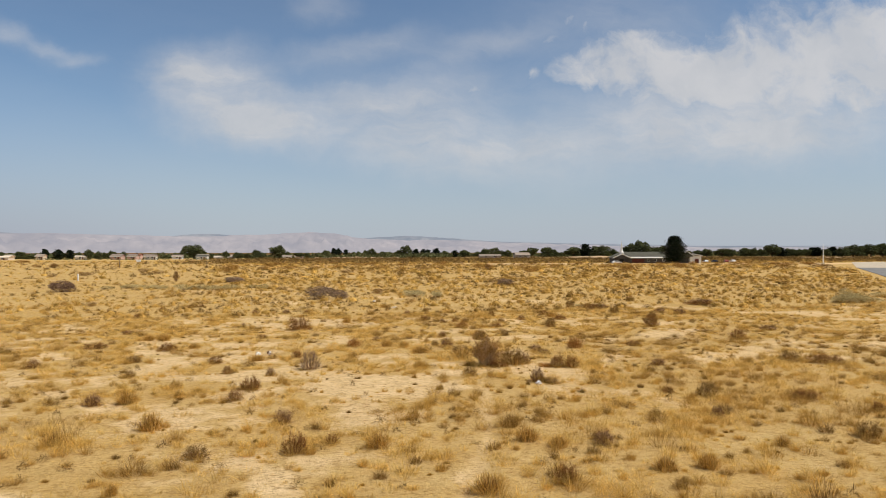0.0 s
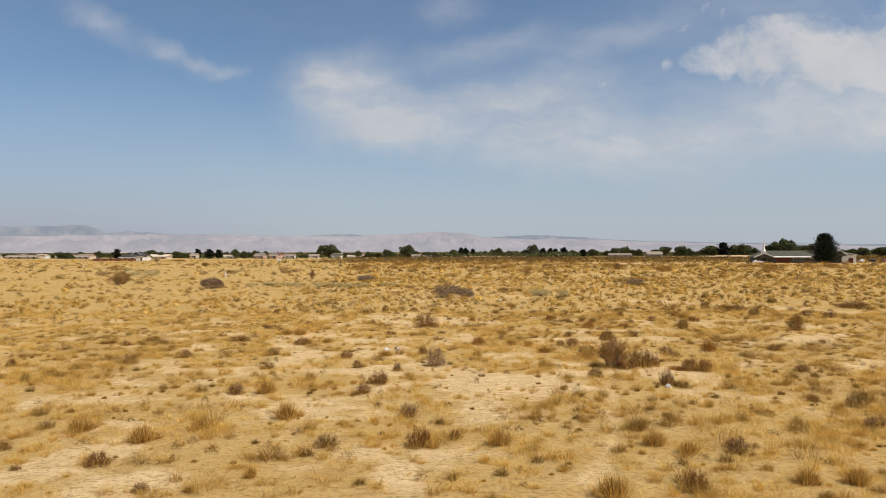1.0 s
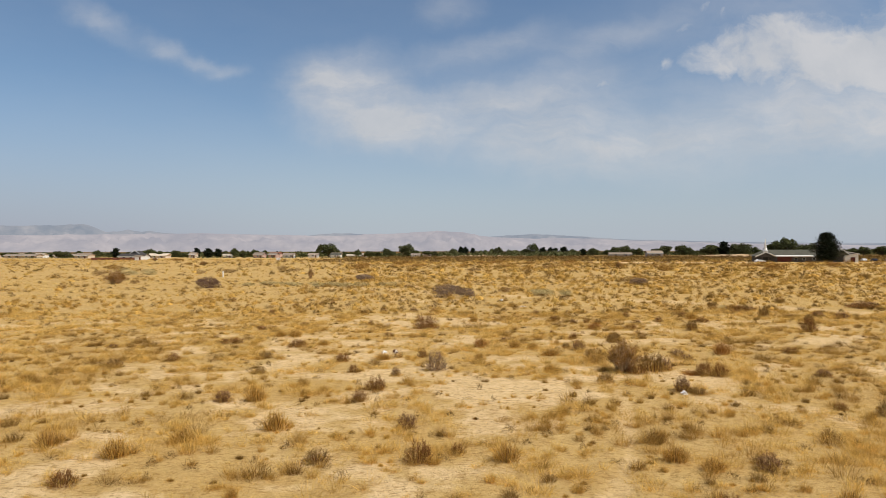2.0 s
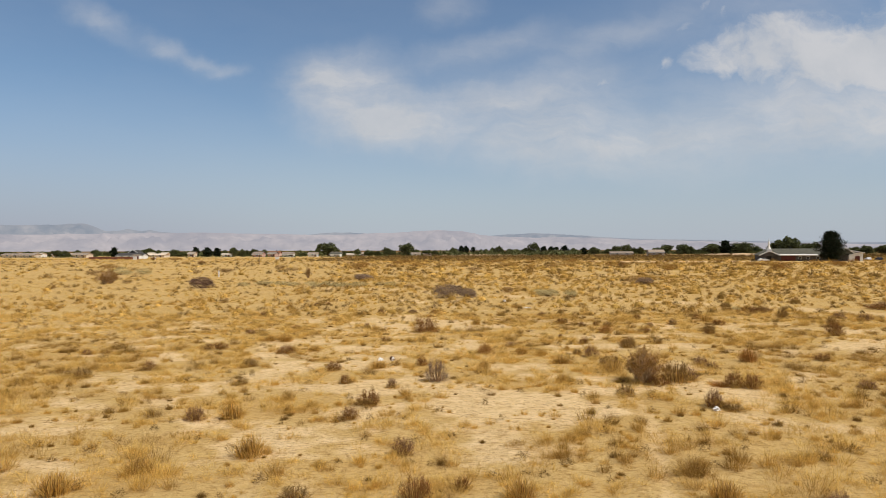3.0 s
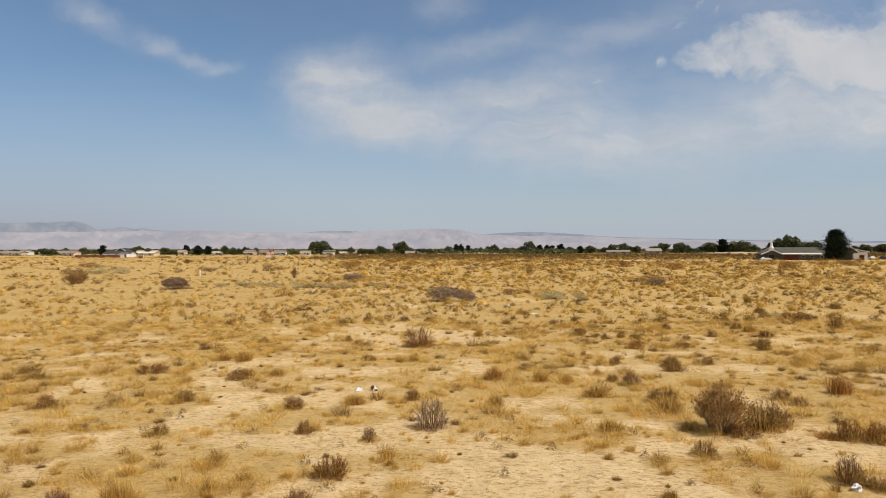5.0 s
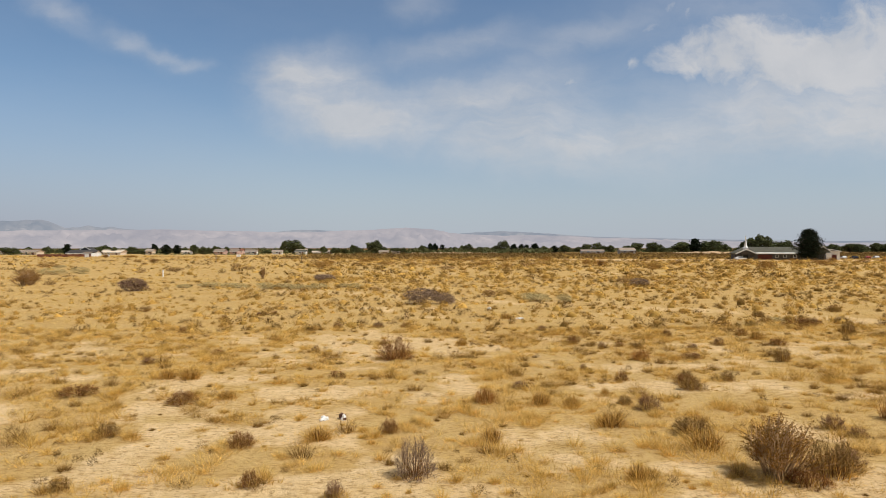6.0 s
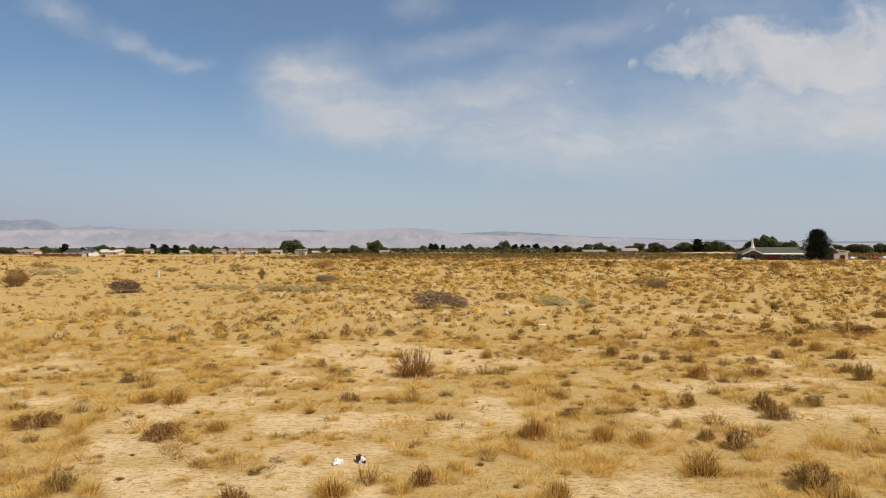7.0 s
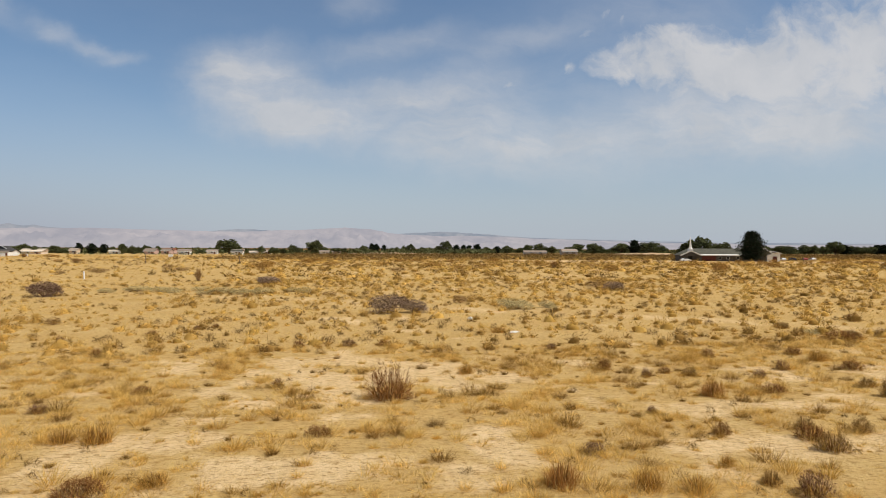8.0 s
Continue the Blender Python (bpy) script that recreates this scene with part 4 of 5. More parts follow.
def spread_tufts(count, y0, y1, thin_out=0.12):
    """Places for tufts over the open field ahead, thick where the grass is thick."""
    xs, ys = [], []
    got = 0
    while got < count:
        y = np.sqrt(pick.uniform(y0**2, y1**2, count))
        x = pick.uniform(-1, 1, count) * (0.79 * y + 2.5) + 0.13 * y
        ok = pick.uniform(0, 1, count) < thin_out + (1 - thin_out) * thickness(x, y)
        ok &= (bareness(x, y) < 0.45) & (line_distance(x, y, LANE) > 11 + 24 * step(y, 205, 240))
        xs.append(x[ok]), ys.append(y[ok])
        got += ok.sum()
    return np.concatenate(xs)[:count], np.concatenate(ys)[:count]


def tuft_blades(x, y, radius, tall, tone, blades, width, bent=False, ragged=0.65, flop=1.0, base_shade=1.0):
    """Blades for tufts at x, y: points, faces and a tone for each point."""
    n = len(x)
    rep = lambda a: np.repeat(a, blades)
    X, Y, R, H, T = rep(x), rep(y), rep(radius), rep(tall), rep(tone)
    k = n * blades
    a, q = pick.uniform(0, 2 * np.pi, k), np.sqrt(pick.uniform(0, 1, k))
    bx, by = X + np.cos(a) * q * R * 0.5, Y + np.sin(a) * q * R * 0.5
    lean = flop * R * (0.30 + 1.1 * q) * pick.uniform(0.4, 1.25, k)
    b = a + pick.normal(0, 1.1, k)
    h = H * pick.uniform(1 - ragged, 1.1, k) * (1 - 0.5 * q * q)
    tx, ty = bx + np.cos(b) * lean, by + np.sin(b) * lean
    s = pick.uniform(0, 2 * np.pi, k)
    wx, wy = np.cos(s) * width / 2, np.sin(s) * width / 2
    z = height(bx, by) - 0.015
    p = [np.stack([bx - wx, by - wy, z], 1), np.stack([bx + wx, by + wy, z], 1)]
    if bent:
        mx, my, mz = bx + (tx - bx) * 0.38, by + (ty - by) * 0.38, z + h * 0.68
        p += [np.stack([mx - wx * 0.7, my - wy * 0.7, mz], 1), np.stack([mx + wx * 0.7, my + wy * 0.7, mz], 1)]
    p.append(np.stack([tx, ty, z + h], 1))
    c = len(p)
    pts = np.stack(p, 1).reshape(-1, 3)
    base = (np.arange(k) * c)[:, None]
    tri = [[0, 1, 2], [1, 3, 2], [2, 3, 4]] if bent else [[0, 1, 2]]
    faces = np.concatenate([base + np.array(t)[None] for t in tri])
    # blade feet take a lower tone, which paints in the shade at the base
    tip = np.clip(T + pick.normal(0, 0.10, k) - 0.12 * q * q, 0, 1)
    return pts, faces, np.stack([tip * base_shade] * (c - 1) + [tip], 1).ravel()


def domes(x, y, radius, tall, tone, blades, width, base_shade=0.7):
    """Round fuzzy bunches: short bits of blade lying every way in an uneven dome."""
    n, k = len(x), len(x) * blades
    rep = lambda a: np.repeat(a, blades)
    X, Y, R, H, T, P = rep(x), rep(y), rep(radius), rep(tall), rep(tone), rep(pick.uniform(0, 6.28, n))
    a, up = pick.uniform(0, 2 * np.pi, k), pick.uniform(0, 1, k) ** 0.9
    out = np.sqrt(1 - up * up)
    r = (1 + 0.22 * np.sin(2 * a + P) + 0.14 * np.sin(5 * a + 2 * P)) * pick.uniform(0.25, 1.0, k) ** 0.5
    dx, dy = np.cos(a) * out, np.sin(a) * out
    c = np.stack([X + R * r * dx, Y + R * r * dy, height(X, Y) + H * up * r - 0.01], 1)
    way = np.stack([dx, dy, up + 0.35], 1) * 0.55 + pick.normal(0, 0.45, (k, 3))
    way *= (0.5 * np.minimum(R, H) * pick.uniform(0.5, 1.3, k) / np.linalg.norm(way, axis=1))[:, None]
    side = pick.normal(0, 1, (k, 3))
    side *= (width * pick.uniform(0.6, 1.3, k) / np.linalg.norm(side, axis=1))[:, None] / 2
    pts = np.stack([c - side, c + side, c + way], 1).reshape(-1, 3)
    # inner ends are toned down: shade put into the colour of the bunch
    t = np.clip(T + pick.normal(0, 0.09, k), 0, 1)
    return pts, np.arange(k * 3).reshape(-1, 3), np.stack([t * base_shade, t * base_shade, t], 1).ravel()


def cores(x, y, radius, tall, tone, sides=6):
    """Low uneven mounds added in round bunches, for their dense shaded inside."""
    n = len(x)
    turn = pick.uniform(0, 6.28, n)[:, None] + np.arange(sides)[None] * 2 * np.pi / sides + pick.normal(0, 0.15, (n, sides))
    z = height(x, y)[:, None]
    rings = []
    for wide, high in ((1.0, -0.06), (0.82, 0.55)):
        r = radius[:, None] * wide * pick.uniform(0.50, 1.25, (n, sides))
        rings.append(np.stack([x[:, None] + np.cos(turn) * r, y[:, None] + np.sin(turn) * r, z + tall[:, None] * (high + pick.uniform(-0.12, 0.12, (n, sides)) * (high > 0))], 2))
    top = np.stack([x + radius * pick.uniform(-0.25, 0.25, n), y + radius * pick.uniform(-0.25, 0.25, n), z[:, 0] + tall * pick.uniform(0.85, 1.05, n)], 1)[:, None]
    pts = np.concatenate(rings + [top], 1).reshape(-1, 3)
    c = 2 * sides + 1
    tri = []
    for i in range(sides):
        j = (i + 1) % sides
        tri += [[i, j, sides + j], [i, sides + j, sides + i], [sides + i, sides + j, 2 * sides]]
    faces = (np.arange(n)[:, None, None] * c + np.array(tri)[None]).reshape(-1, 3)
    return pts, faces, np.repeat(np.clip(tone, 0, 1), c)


def bunches(x, y, radius, tall, tone, blades, width, base_shade=0.75):
    """Round fuzzy bunches over a dense core, toned down to paint inner shade."""
    return [domes(x, y, radius, tall, tone, blades, width, base_shade), cores(x, y, radius * 0.64, tall * 0.62, tone * 0.72)]


def joined(name, pieces, material, label, category):
    pts, faces, tone, n = [], [], [], 0
    for p, f, t in pieces:
        pts.append(p), faces.append(f + n), tone.append(t)
        n += len(p)
    ob = sheet(name, np.concatenate(pts), np.concatenate(faces), material, [("tone", np.concatenate(tone))])
    return tagged(ob, label, category, kind="stuff")


def field_tone(x, y):
    """Golden in broad patches, paler between them."""
    gold = 0.6 * step(-x, 2, 9) * step(y, 64, 40) + 0.6 * step(x, 10, 18) * step(y, 64, 40)
    return np.clip(0.78 - 0.27 * gold + 1.5 * (fbm(x, y, 6.0, 81) - 0.46) + pick.normal(0, 0.14, len(x)), 0.05, 1)


def patches(count, y0, y1, spread, each):
    """Tufts standing together in patches: their places, sizes and tones."""
    x, y = spread_tufts(count, y0, y1, 0.04)
    size = pick.gamma(4.0, 0.25, count) * (0.6 + 0.55 * thickness(x, y))
    tone = field_tone(x, y)
    n = 1 + pick.poisson(each * np.clip(size, 0.3, 2.0))
    r = lambda a: np.repeat(a, n)
    k = n.sum()
    s = r(size) * spread
    px, py = r(x) + pick.normal(0, 1, k) * s, r(y) + pick.normal(0, 0.8, k) * s
    return px, py, np.clip(r(size), 0.4, 1.7) * pick.uniform(0.6, 1.1, k), np.clip(r(tone) + pick.normal(0, 0.07, k), 0, 1)


def clumps(count, y0, y1, size, dark):
    """Separate bunches of grass: places, sizes and tones, some of them dead and brown."""
    x, y = spread_tufts(count, y0, y1, 0.22)
    s = np.clip(pick.gamma(3.5, 0.285, count), 0.35, 2.1) * size * (0.75 + 0.35 * thickness(x, y))
    flat = step(-x - 0.10 * y, 0, 14) * step(y, 78, 92) * (1 - step(y, 400, 430))
    s = np.where(pick.uniform(0, 1, count) < 0.88 * flat, s * 0.30, s)
    east = step(x, 5, 12) * step(y, 60, 44)
    tone = field_tone(x, y) - 0.04 * east
    brown = pick.uniform(0, 1, count) < dark + 0.05 * east
    return x, y, s, np.clip(np.where(brown, pick.uniform(0.08, 0.34, count), tone), 0, 1)


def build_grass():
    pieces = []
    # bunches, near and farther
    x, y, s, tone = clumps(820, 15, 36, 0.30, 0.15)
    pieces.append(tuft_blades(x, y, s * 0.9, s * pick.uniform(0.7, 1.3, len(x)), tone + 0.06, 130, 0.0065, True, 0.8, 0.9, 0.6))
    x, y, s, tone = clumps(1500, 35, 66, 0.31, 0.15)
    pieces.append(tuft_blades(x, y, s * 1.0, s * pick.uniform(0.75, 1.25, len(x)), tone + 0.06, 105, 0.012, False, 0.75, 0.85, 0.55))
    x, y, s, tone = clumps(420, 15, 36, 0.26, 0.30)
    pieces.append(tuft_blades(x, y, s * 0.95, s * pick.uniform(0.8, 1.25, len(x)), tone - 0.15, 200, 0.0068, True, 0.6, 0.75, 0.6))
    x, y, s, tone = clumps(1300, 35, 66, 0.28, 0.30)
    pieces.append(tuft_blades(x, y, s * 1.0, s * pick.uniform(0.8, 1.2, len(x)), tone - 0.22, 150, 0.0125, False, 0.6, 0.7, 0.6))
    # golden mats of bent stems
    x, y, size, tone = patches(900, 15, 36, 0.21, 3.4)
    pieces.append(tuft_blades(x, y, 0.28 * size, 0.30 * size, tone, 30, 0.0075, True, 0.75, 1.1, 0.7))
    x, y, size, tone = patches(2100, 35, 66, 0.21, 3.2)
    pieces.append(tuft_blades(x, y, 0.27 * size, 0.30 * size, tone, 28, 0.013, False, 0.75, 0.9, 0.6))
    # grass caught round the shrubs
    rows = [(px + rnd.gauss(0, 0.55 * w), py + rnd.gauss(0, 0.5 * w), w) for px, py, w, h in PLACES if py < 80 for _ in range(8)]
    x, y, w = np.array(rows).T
    pieces.append(tuft_blades(x, y, np.clip(w * 0.35, 0.12, 0.35), pick.uniform(0.12, 0.34, len(x)), np.clip(pick.normal(0.62, 0.16, len(x)), 0, 1), 34, 0.008, base_shade=0.65))
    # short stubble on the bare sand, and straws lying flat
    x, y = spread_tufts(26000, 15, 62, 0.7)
    pieces.append(tuft_blades(x, y, pick.uniform(0.04, 0.16, len(x)), pick.uniform(0.03, 0.10, len(x)), np.clip(pick.normal(0.52, 0.24, len(x)), 0, 1), 6, 0.011, base_shade=0.75))
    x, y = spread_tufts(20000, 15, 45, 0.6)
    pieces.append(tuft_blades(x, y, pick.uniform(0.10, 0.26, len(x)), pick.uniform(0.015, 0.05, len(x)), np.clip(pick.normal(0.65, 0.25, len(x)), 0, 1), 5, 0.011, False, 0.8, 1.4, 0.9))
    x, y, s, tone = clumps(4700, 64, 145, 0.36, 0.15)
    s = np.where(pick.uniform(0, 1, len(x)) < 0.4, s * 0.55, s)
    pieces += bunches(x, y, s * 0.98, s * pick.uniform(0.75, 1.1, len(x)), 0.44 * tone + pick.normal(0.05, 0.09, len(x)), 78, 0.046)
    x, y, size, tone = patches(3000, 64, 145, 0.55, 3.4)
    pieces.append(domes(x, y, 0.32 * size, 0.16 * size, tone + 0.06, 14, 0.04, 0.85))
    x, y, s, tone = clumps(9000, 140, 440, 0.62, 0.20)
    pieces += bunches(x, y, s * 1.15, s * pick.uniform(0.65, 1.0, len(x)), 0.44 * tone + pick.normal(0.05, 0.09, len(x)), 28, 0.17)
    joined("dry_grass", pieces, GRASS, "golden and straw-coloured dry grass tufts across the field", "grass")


def build_scrub():
    """Small dark clumps past counting, thickening into the brown belt far off."""
    x, y = spread_tufts(900, 15, 66, 0.5)
    pieces = [domes(x, y, pick.uniform(0.08, 0.22, len(x)), pick.uniform(0.10, 0.25, len(x)), 0 * x, 130, 0.012)]
    for count, y0, y1, w, tall, blades, width in ((1300, 64, 145, (0.20, 0.42), (0.22, 0.44), 120, 0.036), (700, 140, 350, (0.6, 1.4), (0.5, 1.0), 60, 0.16)):
        x, y = spread_tufts(count, y0, y1, 0.5)
        keep = (x > -0.10 * y - 8) | (pick.uniform(0, 1, count) < 0.35)
        x, y = x[keep], y[keep]
        pieces.append(domes(x, y, pick.uniform(*w, len(x)), pick.uniform(*tall, len(x)), 0 * x, blades, width))
    y = pick.uniform(332, 560, 5200)
    x = pick.uniform(-110, 560, 5200)
    ok = (pick.uniform(0, 1, 5200) < brushland(x, y)) & (bareness(x, y) < 0.3)
    x, y = x[ok], y[ok]
    pieces += bunches(x, y, pick.uniform(0.9, 2.6, len(x)), pick.uniform(0.8, 2.0, len(x)), 0 * x, 22, 0.34)
    joined("low_scrub", pieces, SCRUB, "small dark brown scrub clumps dotted over the grass", "scrub")


build_grass()
build_scrub()

# ---- trees ----


def make_tree(r, leaves=1500, leaf=0.118):
    """A rounded tree one metre high and wide: trunk, limbs and a dense uneven crown over several heads."""
    wood, fol = Geo(), Geo()
    wood.tube(((0, 0, -0.02), (0.01, 0, 0.16), (0.0, 0.01, 0.34)), (0.045, 0.034, 0.024), 6)
    heads = [(Vector((0, 0, 0.50)), 0.37)]
    for i in range(8):
        a = 2.4 * i + r.uniform(-0.5, 0.5)
        c = Vector((0.27 * math.cos(a), 0.27 * math.sin(a), r.uniform(0.18, 0.70)))
        heads.append((c, r.uniform(0.17, 0.25)))
    heads.append((Vector((r.uniform(-0.12, 0.12), r.uniform(-0.1, 0.1), 0.80)), r.uniform(0.15, 0.20)))
    for c, s in heads:
        wood.tube(((0, 0, 0.20), (c.x * 0.5, c.y * 0.5, 0.20 + (c.z - 0.20) * 0.6), c), (0.022, 0.014, 0.006), 4)
    for c, s in r.choices(heads, [s * s for c, s in heads], k=leaves):
        d = Vector((r.gauss(0, 1), r.gauss(0, 1), r.gauss(0.1, 1))).normalized()
        p = c + d * s * r.uniform(0.35, 1.0) ** 0.5 * r.uniform(0.9, 1.12)
        p.z = max(p.z, 0.03)
        fol.leaf(p, leaf, r)
    return wood, fol


def make_pine(r, whorls=13, sprays=13, leaves=8, leaf=0.10):
    """A dense dark pine one metre high and wide."""
    wood, fol = Geo(), Geo()
    wood.tube(((0, 0, -0.02), (0, 0, 0.5), (0.01, 0, 0.96)), (0.04, 0.025, 0.006), 6)
    for w in range(whorls):
        h = 0.10 + 0.86 * w / whorls
        reach = 0.50 * min(1.0, ((1.03 - h) * 1.95) ** 0.72) * min(1.0, 0.66 + 1.1 * h) * r.uniform(0.80, 1.12)
        for s in range(sprays):
            a, q = 6.283 * (s + r.random()) / sprays, reach * r.uniform(0.6, 1.18) * (0.84 + 0.26 * math.sin(s * 2.1 + w * 1.3))
            tip = Vector((q * math.cos(a), q * math.sin(a), h + r.uniform(-0.02, 0.06)))
            wood.tube(((0, 0, h - 0.02), tip), (0.006, 0.002), 3)
            for k in range(leaves):
                f = 0.35 + 0.7 * k / leaves
                fol.leaf(Vector((tip.x * f, tip.y * f, h + (tip.z - h) * f)) + Vector((r.gauss(0, 0.03), r.gauss(0, 0.03), r.gauss(0, 0.025))), leaf, r)
    return wood, fol


def tree_kind(name, label, geos, leaf_material):
    return plant(name, label, "tree", [("trunk", geos[0], BARK), ("crown", geos[1], leaf_material)])


BROAD_0 = [
    (-415, 674, 12.6, 4.7), (-422, 699, 10.1, 4.1), (-402, 685, 9.8, 4.7), (-405, 703, 11.5, 4.1), (-397, 705, 14.3, 4.6), (-360, 660, 8.0, 5.7),
    (-350, 656, 9.2, 5.2), (-373, 722, 10.1, 5.7), (-331, 676, 8.0, 6.2), (-349, 735, 7.2, 3.9), (-308, 693, 6.7, 5.1), (-313, 722, 9.7, 5.6),
    (-294, 693, 9.3, 5.6), (-293, 706, 11.5, 7.3), (-268, 667, 7.6, 5.6), (-276, 706, 6.7, 5.0), (-275, 724, 10.3, 6.1), (-258, 697, 7.9, 3.8),
    (-259, 714, 8.1, 3.8), (-217, 702, 7.8, 5.4), (-201, 679, 7.5, 7.6), (-187, 657, 6.0, 6.0), (-201, 724, 6.6, 5.4), (-186, 693, 7.6, 6.5),
]
BROAD_1 = [
    (-181, 713, 5.2, 6.0), (-165, 725, 9.2, 4.2), (-154, 712, 7.7, 3.6), (-145, 729, 9.2, 3.0), (-129, 687, 6.2, 4.8), (-128, 719, 6.4, 8.2),
    (-113, 691, 18.5, 11.4), (-103, 730, 7.8, 4.6), (-95, 725, 6.5, 4.6), (-81, 663, 5.9, 6.3), (-71, 666, 9.4, 5.2), (-63, 672, 5.9, 4.7),
    (-60, 732, 7.8, 7.5), (-51, 690, 7.3, 5.2), (-37, 705, 16.8, 10.8), (-27, 679, 6.0, 5.7), (-17, 696, 9.8, 5.1), (-10, 686, 6.0, 5.1),
    (1, 683, 6.0, 4.0), (8, 702, 7.4, 6.8), (37, 729, 5.8, 5.0), (41, 724, 5.1, 5.6), (49, 734, 7.1, 6.7), (54, 709, 8.1, 8.4),
]
BROAD_2 = [
    (61, 668, 9.4, 5.5), (71, 724, 9.0, 4.9), (83, 732, 9.1, 6.7), (91, 727, 11.6, 11.3), (126, 701, 10.0, 6.0), (138, 660, 10.1, 7.0),
    (165, 723, 7.9, 5.4), (176, 734, 10.0, 8.3), (168, 662, 9.6, 9.1), (190, 719, 6.6, 6.5), (188, 688, 7.5, 7.0), (198, 667, 8.6, 6.4),
    (210, 679, 12.5, 9.1), (239, 717, 13.3, 9.8), (250, 725, 8.1, 7.6), (234, 659, 7.4, 4.7), (264, 704, 19.9, 9.7), (292, 712, 15.0, 10.9),
    (288, 681, 11.8, 11.2), (317, 725, 9.8, 8.0), (207, 445, 10.3, 10.6), (211, 439, 11.1, 11.9), (225, 448, 13.2, 8.4), (225, 436, 9.5, 8.7),
]
BROAD_3 = [
    (203, 448, 6.0, 7.4), (355, 617, 10.2, 7.5), (358, 608, 10.1, 8.6), (415, 674, 14.2, 9.5), (396, 630, 9.3, 9.2), (447, 682, 14.6, 10.1),
    (453, 677, 10.2, 10.1), (433, 635, 8.3, 8.7), (450, 642, 15.4, 13.9), (478, 657, 10.2, 9.4), (482, 653, 8.7, 8.8), (487, 650, 8.7, 8.8),
    (498, 655, 8.8, 8.8), (509, 639, 8.8, 8.7), (515, 624, 11.6, 10.4), (531, 629, 17.7, 13.3), (588, 683, 12.9, 12.7), (567, 647, 18.5, 14.1),
    (583, 649, 17.2, 15.4), (559, 606, 17.7, 13.6), (605, 638, 18.9, 12.9),
]
PINE_0 = [
    (-313, 674, 7.9, 7.8), (-248, 709, 7.3, 7.8), (-220, 660, 9.2, 7.6), (-229, 716, 8.6, 7.2), (16, 702, 6.2, 8.4), (21, 727, 6.4, 8.5),
    (28, 710, 6.3, 7.3), (97, 701, 7.5, 7.7), (106, 712, 7.0, 7.8), (105, 672, 6.6, 7.1), (121, 722, 9.0, 8.3), (132, 678, 7.9, 6.5),
    (259, 659, 12.5, 12.1), (462, 647, 14.2, 10.5), (524, 680, 12.3, 10.8), (504, 646, 11.7, 10.5), (535, 663, 12.2, 11.3),
]
BROAD_LISTS = [BROAD_0, BROAD_1, BROAD_2, BROAD_3]
PINE_LISTS = [PINE_0]

broad = [tree_kind("broadleaf_tree", "rounded dark green broadleaf tree beyond the field", make_tree(rnd), TREE_LEAF) for _ in range(5)]
pines = [tree_kind("pine_tree", "dark conical pine beyond the field", make_pine(rnd, 10, 9, 6, 0.20), PINE_LEAF) for _ in range(3)]
def nearer(x, y, w, h):
    """The trees of the western yards stand before the houses."""
    k = 0.83 if x < 0 else 1.0
    h = h * 0.86 if x > 330 else h
    return x * k, y * k, w * k, h * k * (1.12 if x < 0 else 1.0)


set_out(broad, [nearer(x, y, w, h * 1.12) for some in BROAD_LISTS for x, y, w, h in some], "far trees")
set_out(pines, [nearer(x, y, w, h * 1.1) for some in PINE_LISTS for x, y, w, h in some], "far pines")
big = tree_kind("pine_tree", "tall dense dark pine in front of the church", make_pine(rnd, 24, 20, 20, 0.055), PINE_LEAF)
big.matrix_basis = pose(159.2, 297, 0, 0, 0, 40) @ Matrix.Diagonal((12.2, 12.2, 12.7, 1))


def hedge_row():
    """Low far woods that fill the gaps between the trees."""
    g = Geo()
    r = random.Random(77)
    for _ in range(6500):
        x = r.uniform(-620, 760)
        west = x < 120
        y = (640 if west else 745) + r.gauss(0, 12) + (0 if west else 40) * math.sin(x * 0.013)
        tall = (0.8 + 5.0 * float(fbm(x, 0, 22, 4)) if west else 1.2 + 3.2 * float(fbm(x, 0, 26, 4))) + 3.0 * float(step(x, 290, 420))
        c = Vector((x, y, r.uniform(0.3, tall)))
        g.leaf(c, 3.4, r)
        g.leaf(c + Vector((r.gauss(0, 1), 0, r.gauss(0, 0.6))), 2.6, r)
    tagged(new("far_woods", g.mesh("far_woods", TREE_LEAF)), "low dark green belt of trees along the horizon", "woods", kind="stuff")


hedge_row()


def yard_bushes():
    """Low green bushes and small trees between the far houses."""
    g = Geo()
    r = random.Random(78)
    for _ in range(5200):
        x = r.uniform(-480, -30)
        if float(fbm(x, 0, 14, 19)) < 0.43:
            continue
        y = r.choice((524, 600)) + r.gauss(0, 6)
        g.leaf((x, y, r.uniform(0.2, 0.5 + (1.2 if y < 590 else 3.4) * float(fbm(x, 5, 9, 23)))), 1.0, r)
    tagged(new("yard_bushes", g.mesh("yard_bushes", TREE_LEAF)), "low green bushes in front of the far houses", "bushes", kind="stuff")


yard_bushes()


def berm(x, y, length, wide, tall, seed):
    """A long bank of bare sand."""
    n, k = 40, 9
    u, v = np.meshgrid(np.linspace(-1, 1, n), np.linspace(-1, 1, k))
    top = (1 - v**2) * (1 - u**4) * (0.6 + 0.8 * fbm(u * 6 + seed, v * 2, 1.0, seed))
    p = np.stack([x + u * length / 2, y + v * wide / 2, tall * top - 0.05], -1).reshape(-1, 3)
    i = (np.arange(k - 1)[:, None] * n + np.arange(n - 1)[None]).ravel()
    ob = sheet("sand_berm", p, np.stack([i, i + 1, i + n + 1, i + n], 1), BERM_SAND, smooth=True)
    tagged(ob, "long low bank of bare pale sand", "sand bank", "sand banks")


